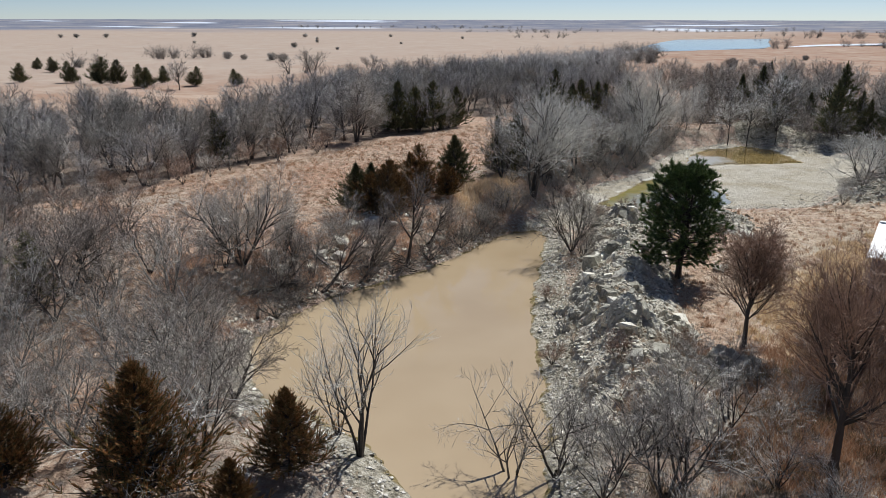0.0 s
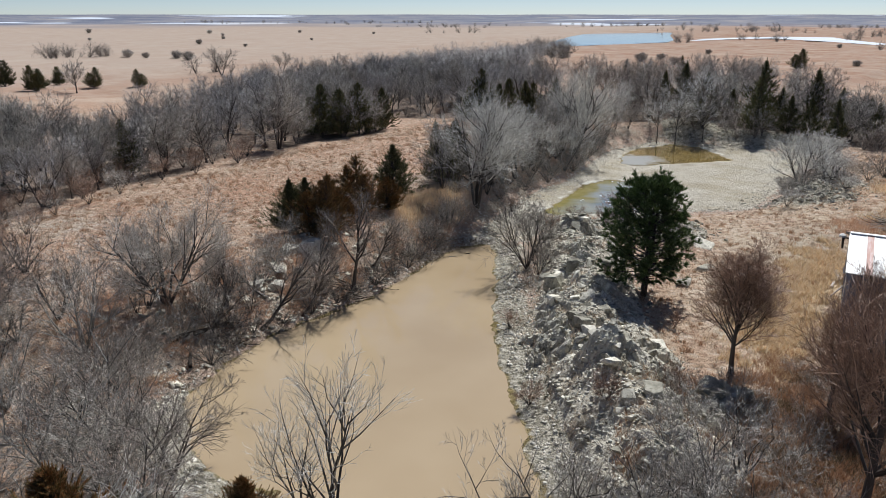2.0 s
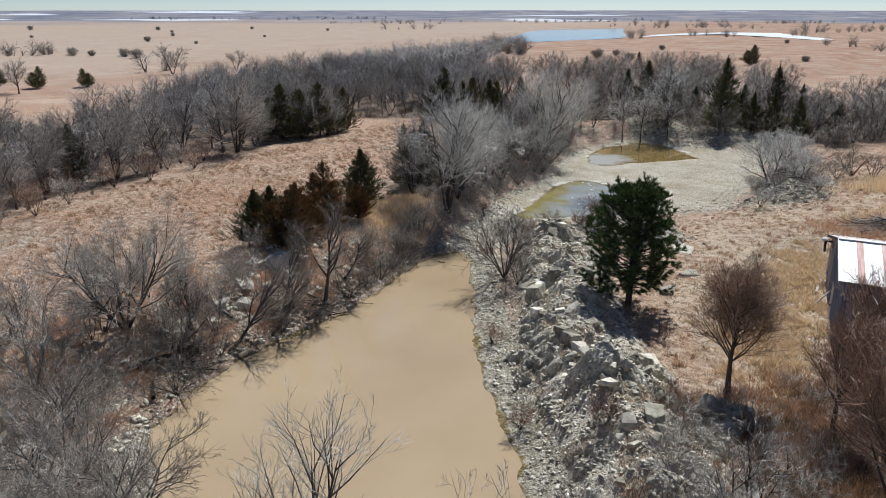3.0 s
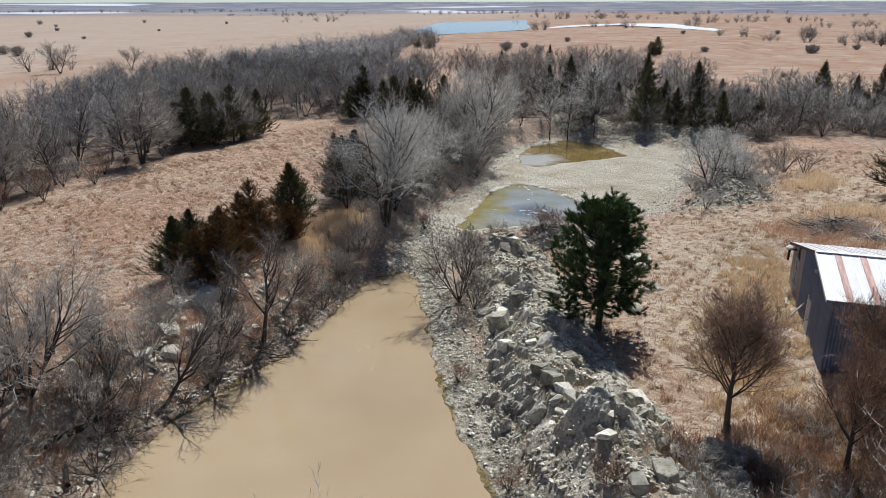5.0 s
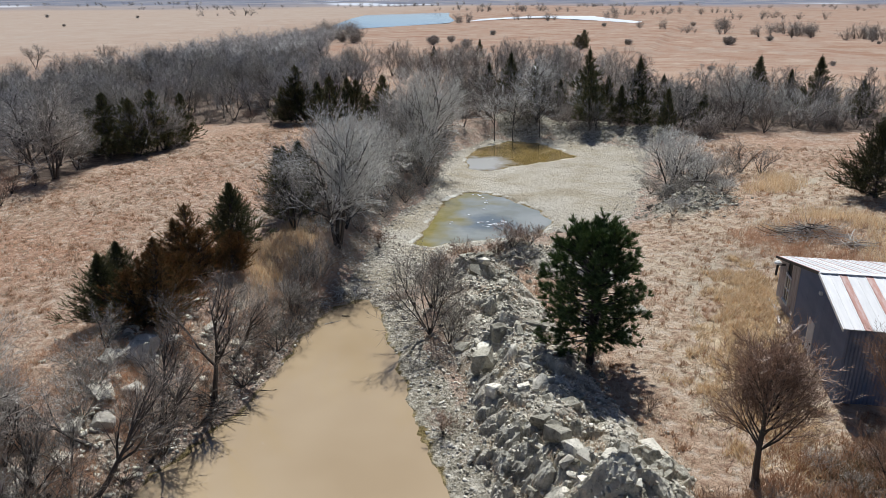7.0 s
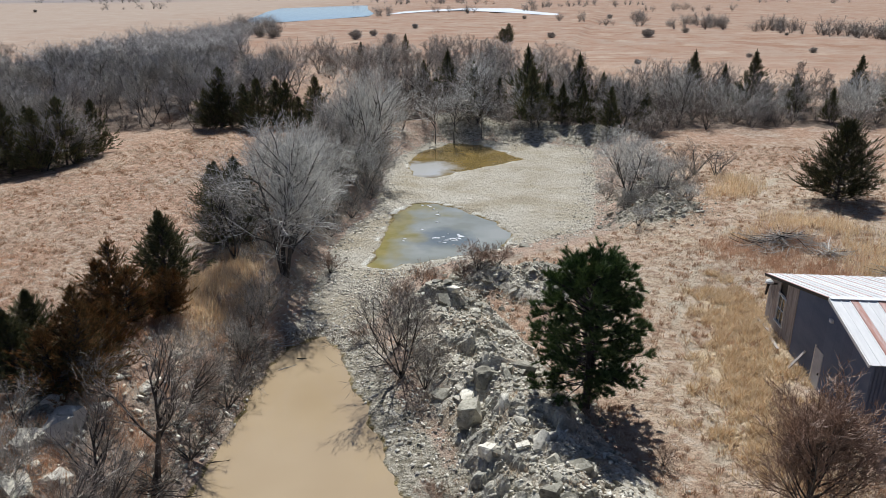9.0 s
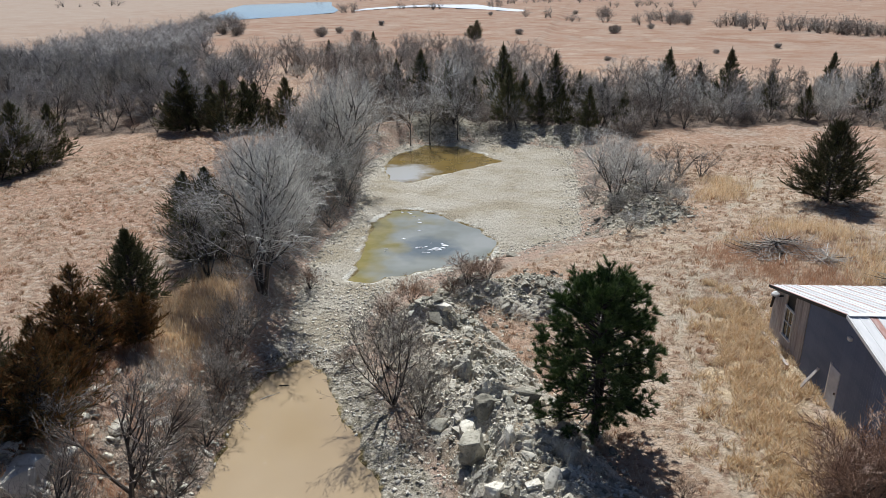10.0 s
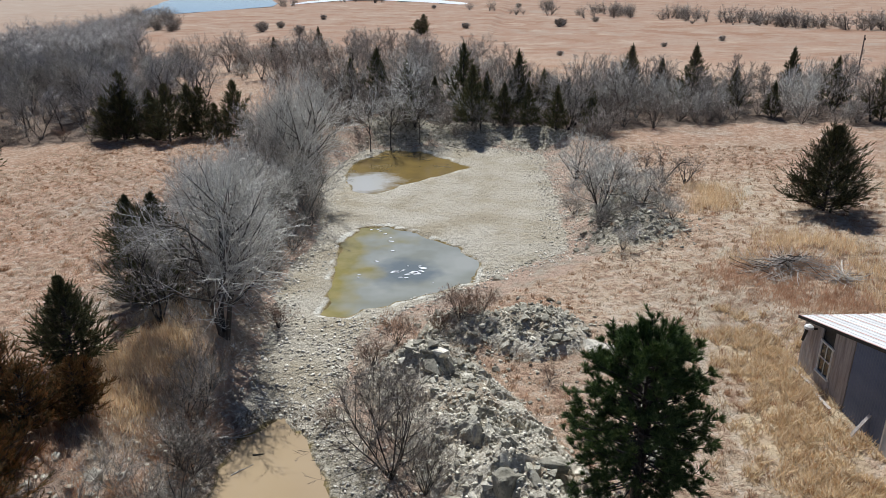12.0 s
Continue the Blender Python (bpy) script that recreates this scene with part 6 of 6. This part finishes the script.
def rubble(name, label, seed, count, where, low, high, material, flat=1.0):
    """Small stones strewn where the plan says so."""
    rnd = np.random.RandomState(seed)
    x, y = rnd.uniform(-52, -8, count * 14), rnd.uniform(14, 124, count * 14)
    keep = np.nonzero(rnd.uniform(0, 1, len(x)) < where(x, y))[0][:count]
    x, y = x[keep], y[keep]
    z = stony(x, y)
    poses = []
    for a, b, c in zip(x, y, z):
        s = low + (high - low) * stone_dice.random() ** 2.5
        poses.append((stone_dice.randrange(len(KIND)), Matrix.LocRotScale((a, b, c + s * 0.12), Euler((stone_dice.uniform(-0.6, 0.6), stone_dice.uniform(-0.6, 0.6), stone_dice.uniform(0, 6.28))), (s, s, s * flat))))
    return stuff(name, label, "rubble", *merge(KIND, poses), material)


def where_dry(share, x, y):
    """share, but nothing under water."""
    k = share > 0.01
    out = np.zeros(x.shape)
    out[k] = share[k] * dry(x[k], y[k])
    return out


def dry(x, y):
    return (polygon_distance(x, y, POND_SOUTH) > 0.15) & (polygon_distance(x, y, POND_MIDDLE) > 0.1) & (polygon_distance(x, y, POND_NORTH) > 0.1)


def on_ridge(x, y):
    heap = np.exp(-(line_distance(x, y, RIDGE) / 2.6) ** 2)
    for mx, my, r, tall in MOUNDS[:-1]:
        heap = np.maximum(heap, 0.4 * np.exp(-(np.hypot(x - mx, y - my) / r) ** 2 * 1.3))
    for mx, my, r in OUTCROPS:
        heap = heap * (1 - 0.75 * smooth(1.1, 0.6, np.hypot(x - mx, y - my) / r))
    return where_dry(heap, x, y)


def on_heaps(x, y):
    heap = 0.55 * np.exp(-(line_distance(x, y, RIDGE) / 2.6) ** 2)
    for mx, my, r, tall in MOUNDS[:-1]:
        heap = np.maximum(heap, np.exp(-(np.hypot(x - mx, y - my) / r) ** 2 * 1.3))
    return where_dry(heap, x, y)


def on_shore(x, y):
    d = polygon_distance(x, y, POND_SOUTH)
    e = polygon_distance(x, y, BASIN)
    return where_dry(0.8 * np.exp(-((d - 1.6) / 1.6) ** 2) + 0.7 * np.exp(-(e / 1.5) ** 2) + 0.5 * ((y > 52) & (y < 64) & (e < 0)), x, y)


def on_west_bank(x, y):
    d = polygon_distance(x, y, POND_SOUTH)
    return (0.25 + 0.75 * smooth(-0.1, 0.4, waves(x, y, 4, 63))) * smooth(0.3, 1.0, d) * smooth(7.5, 4.0, d) * (x < -36) * (y < 50) * dry(x, y)


def on_gravel(x, y):
    return 0.4 * (polygon_distance(x, y, BASIN) < 0) * dry(x, y)


rubble("rubble", "grey and pale broken limestone on the ridge and heaps", 1, 13000, on_ridge, 0.04, 0.26, STONE)
rubble("dark_rubble", "dark grey broken stone on the ridge and heaps", 2, 4600, on_heaps, 0.05, 0.36, STONE_GREY)
rubble("shore_stones", "pale flat stones along the pond shore", 3, 12500, on_shore, 0.05, 0.30, STONE_PALE, 0.5)
rubble("bank_stones", "pale and grey stones half sunk in the west bank", 5, 4200, on_west_bank, 0.07, 0.55, STONE, 0.6)
rubble("gravel", "pale gravel scattered on the basin floor", 4, 1600, on_gravel, 0.03, 0.10, STONE_PALE, 0.4)

# ---- dry grass ----
def grass_field(name, label, seed, count, bounds, where, per, tall, wide, lean, radius, material):
    rnd = np.random.RandomState(seed)
    x, y = rnd.uniform(bounds[0], bounds[1], count * 4), rnd.uniform(bounds[2], bounds[3], count * 4)
    keep = np.nonzero(rnd.uniform(0, 1, len(x)) < where(x, y))[0][:count]
    x, y = x[keep], y[keep]
    n = len(x)
    v, f = blades(rnd, x, y, per, rnd.uniform(0.5, 1.3, n) * tall, wide, lean, np.full(n, radius))
    return stuff(name, label, "grass", v, f, material)


def open_ground(x, y):
    south, basin = polygon_distance(x, y, POND_SOUTH), polygon_distance(x, y, BASIN)
    near = np.minimum(south, basin)
    k = smooth(3.0, 7.0, near) * (polygon_distance(x, y, WOODS) > 2) * (0.35 + 0.65 * smooth(2.0, 4.5, line_distance(x, y, RIDGE)))
    shed = (x > -11.4) & (y > 44.5) & (y < 60)
    return k * ~shed * (0.5 + 0.4 * waves(x, y, 9, 31)) * smooth(-0.35, 0.35, waves(x, y, 1.6, 35))


def clumps(*rounds):
    def where(x, y):
        k = np.zeros(x.shape)
        for cx, cy, r in rounds:
            k = np.maximum(k, np.exp(-((x - cx) ** 2 + (y - cy) ** 2) / (r * r)))
        return k * ~((x > -11.3) & (y > 44.5) & (y < 59) & (x < 4))
    return where


grass_field("dry_grass", "short tan prairie grass in tufts", 1, 30000, (-84, 12, 16, 112), open_ground, 9, 0.21, 0.026, 0.8, 0.11, GRASS)
grass_field("russet_grass", "russet bunch grass among the tan", 2, 11000, (-80, 10, 18, 110), lambda x, y: open_ground(x, y) * (0.25 + 0.75 * smooth(-0.2, 0.4, waves(x, y, 14, 33))), 8, 0.24, 0.026, 0.9, 0.12, GRASS_RED)
SHED_YARD = [(-14.4, 42.0), (-14.8, 49.0), (-14.0, 56.0), (-14.6, 60.5), (-13.0, 62.8), (-11.4, 60.4), (-11.5, 51.0), (-10.4, 43.0), (-12.0, 40.4)]
grass_field("golden_thatch", "long pale gold grass flattened beside the shed", 3, 3800, (-19, -10, 38, 65), lambda x, y: smooth(1.6, -1.6, polygon_distance(x, y, SHED_YARD) + 1.8 * waves(x, y, 3.4, 36)) * smooth(-0.25, 0.3, waves(x, y, 1.2, 64)), 12, 0.40, 0.034, 1.3, 0.16, GRASS_GOLD)
grass_field("tall_grass", "stands of tall golden grass round the brush pile", 4, 1500, (-13, 4, 62, 91), clumps((-10.2, 82.6, 1.7), (-9.0, 85.0, 1.6), (-9.0, 88.2, 1.4), (-7.2, 73.0, 1.8), (-4.2, 72.0, 1.8), (-10.6, 71.0, 1.2), (-3.0, 68.4, 1.4), (-3.6, 65.4, 1.5), (1.2, 69.8, 1.4)), 10, 0.75, 0.02, 0.6, 0.2, GRASS_GOLD)
grass_field("tall_grass", "golden grass slope on the west bank", 14, 900, (-49, -43, 46, 61), clumps((-46.6, 50.6, 1.6), (-46.3, 53.2, 1.8), (-46.0, 56.0, 1.4), (-47.2, 58.4, 1.2), (-45.2, 50.2, 1.3), (-44.8, 53.4, 1.2)), 10, 0.62, 0.02, 0.7, 0.2, GRASS_GOLD)
grass_field("pale_grass", "pale tan grass among the gold on the west bank", 16, 900, (-49, -42.5, 44, 61), clumps((-46.4, 51.6, 2.2), (-45.6, 55.0, 2.0), (-44.6, 48.6, 1.8), (-44.0, 52.0, 1.5)), 10, 0.5, 0.02, 0.8, 0.22, GRASS)
grass_field("tall_grass", "brown-gold weeds between the stone heaps", 15, 300, (-37, -16, 54, 66), clumps((-32.6, 61.2, 0.9), (-34.6, 63.2, 0.8), (-18.6, 56, 1.0), (-33.6, 62.4, 0.8)), 10, 0.6, 0.018, 0.7, 0.2, GRASS_RED)
grass_field("bank_grass", "thin dry grass between the bank stones", 5, 4000, (-50, -8, 16, 70), lambda x, y: smooth(0.8, 2.5, polygon_distance(x, y, POND_SOUTH)) * smooth(9, 4, polygon_distance(x, y, POND_SOUTH)) * (polygon_distance(x, y, BASIN) > 0.5) * (0.5 + 0.5 * waves(x, y, 2.2, 37)), 8, 0.34, 0.016, 0.8, 0.12, GRASS)

grass_field("east_grass", "rank brown grass under the east bank scrub", 6, 3600, (-16, -2, 24, 44), lambda x, y: (polygon_distance(x, y, EAST_SCRUB) < 1) * (0.5 + 0.5 * waves(x, y, 2.6, 38)), 9, 0.42, 0.02, 0.9, 0.16, GRASS_RUST)

grass_field("ridge_grass", "pale dry weeds growing on the rubble ridge", 7, 7000, (-34, -8, 26, 62), lambda x, y: np.exp(-(line_distance(x, y, RIDGE) / 3.4) ** 2) * smooth(0.0, 0.45, waves(x, y, 3.2, 39)) * (polygon_distance(x, y, POND_SOUTH) > 1.2), 8, 0.24, 0.018, 1.2, 0.2, GRASS)


grass_field("pile_grass", "russet grass round the brush pile", 8, 900, (-14, -1, 62, 73), clumps((-12.0, 68.4, 1.6), (-9.6, 65.6, 1.8), (-6.6, 64.4, 1.8), (-8.4, 69.0, 2.4), (-24.0, 57.4, 1.6), (-21.6, 56.2, 1.6)), 8, 0.45, 0.02, 0.8, 0.2, GRASS_RED)
grass_field("ridge_weeds", "dark brown weeds in the clefts of the ridge", 9, 1000, (-34, -8, 26, 64), lambda x, y: np.exp(-((line_distance(x, y, RIDGE) - 2.0) / 2.0) ** 2) * smooth(0.1, 0.5, waves(x, y, 2.8, 49)) * (polygon_distance(x, y, POND_SOUTH) > 1.0) + 0.5 * np.exp(-((x + 25.2) ** 2 + (y - 60.6) ** 2) / 5) + 0.4 * np.exp(-((x + 34.0) ** 2 + (y - 63.6) ** 2) / 2), 9, 0.28, 0.016, 1.0, 0.2, WEED)
grass_field("bunch_grass", "russet tufts of bunch grass dotting the pale field", 21, 9000, (-82, 10, 20, 112), lambda x, y: open_ground(x, y) * (0.3 + 0.7 * smooth(-0.3, 0.3, waves(x, y, 8, 65))), 16, 0.30, 0.022, 0.75, 0.09, GRASS_RUST)
grass_field("bank_russet", "low russet grass and weeds on the west bank", 22, 3200, (-52, -38, 18, 50), lambda x, y: smooth(0.8, 2.0, polygon_distance(x, y, POND_SOUTH)) * (polygon_distance(x, y, POND_SOUTH) < 11) * smooth(-0.2, 0.4, waves(x, y, 3.4, 66)), 10, 0.36, 0.018, 0.9, 0.18, GRASS_RED)
grass_field("shore_weeds", "dark wet weeds and litter along the west waterline", 23, 1600, (-46, -37, 18, 54), lambda x, y: np.exp(-((polygon_distance(x, y, POND_SOUTH) - 0.7) / 0.7) ** 2) * (x < -36) * (0.5 + 0.5 * waves(x, y, 2.0, 67)), 10, 0.24, 0.016, 1.2, 0.2, WEED)
grass_field("east_weeds", "dark olive and brown weeds under the east bank trees", 24, 2600, (-15, 2, 22, 44), lambda x, y: smooth(-0.1, 0.5, waves(x, y, 3.0, 68)) * (polygon_distance(x, y, [(-14.5, 26), (-13, 36), (-8, 43), (2, 43), (2, 22), (-10, 22)]) < 0), 10, 0.4, 0.018, 0.9, 0.22, WEED)
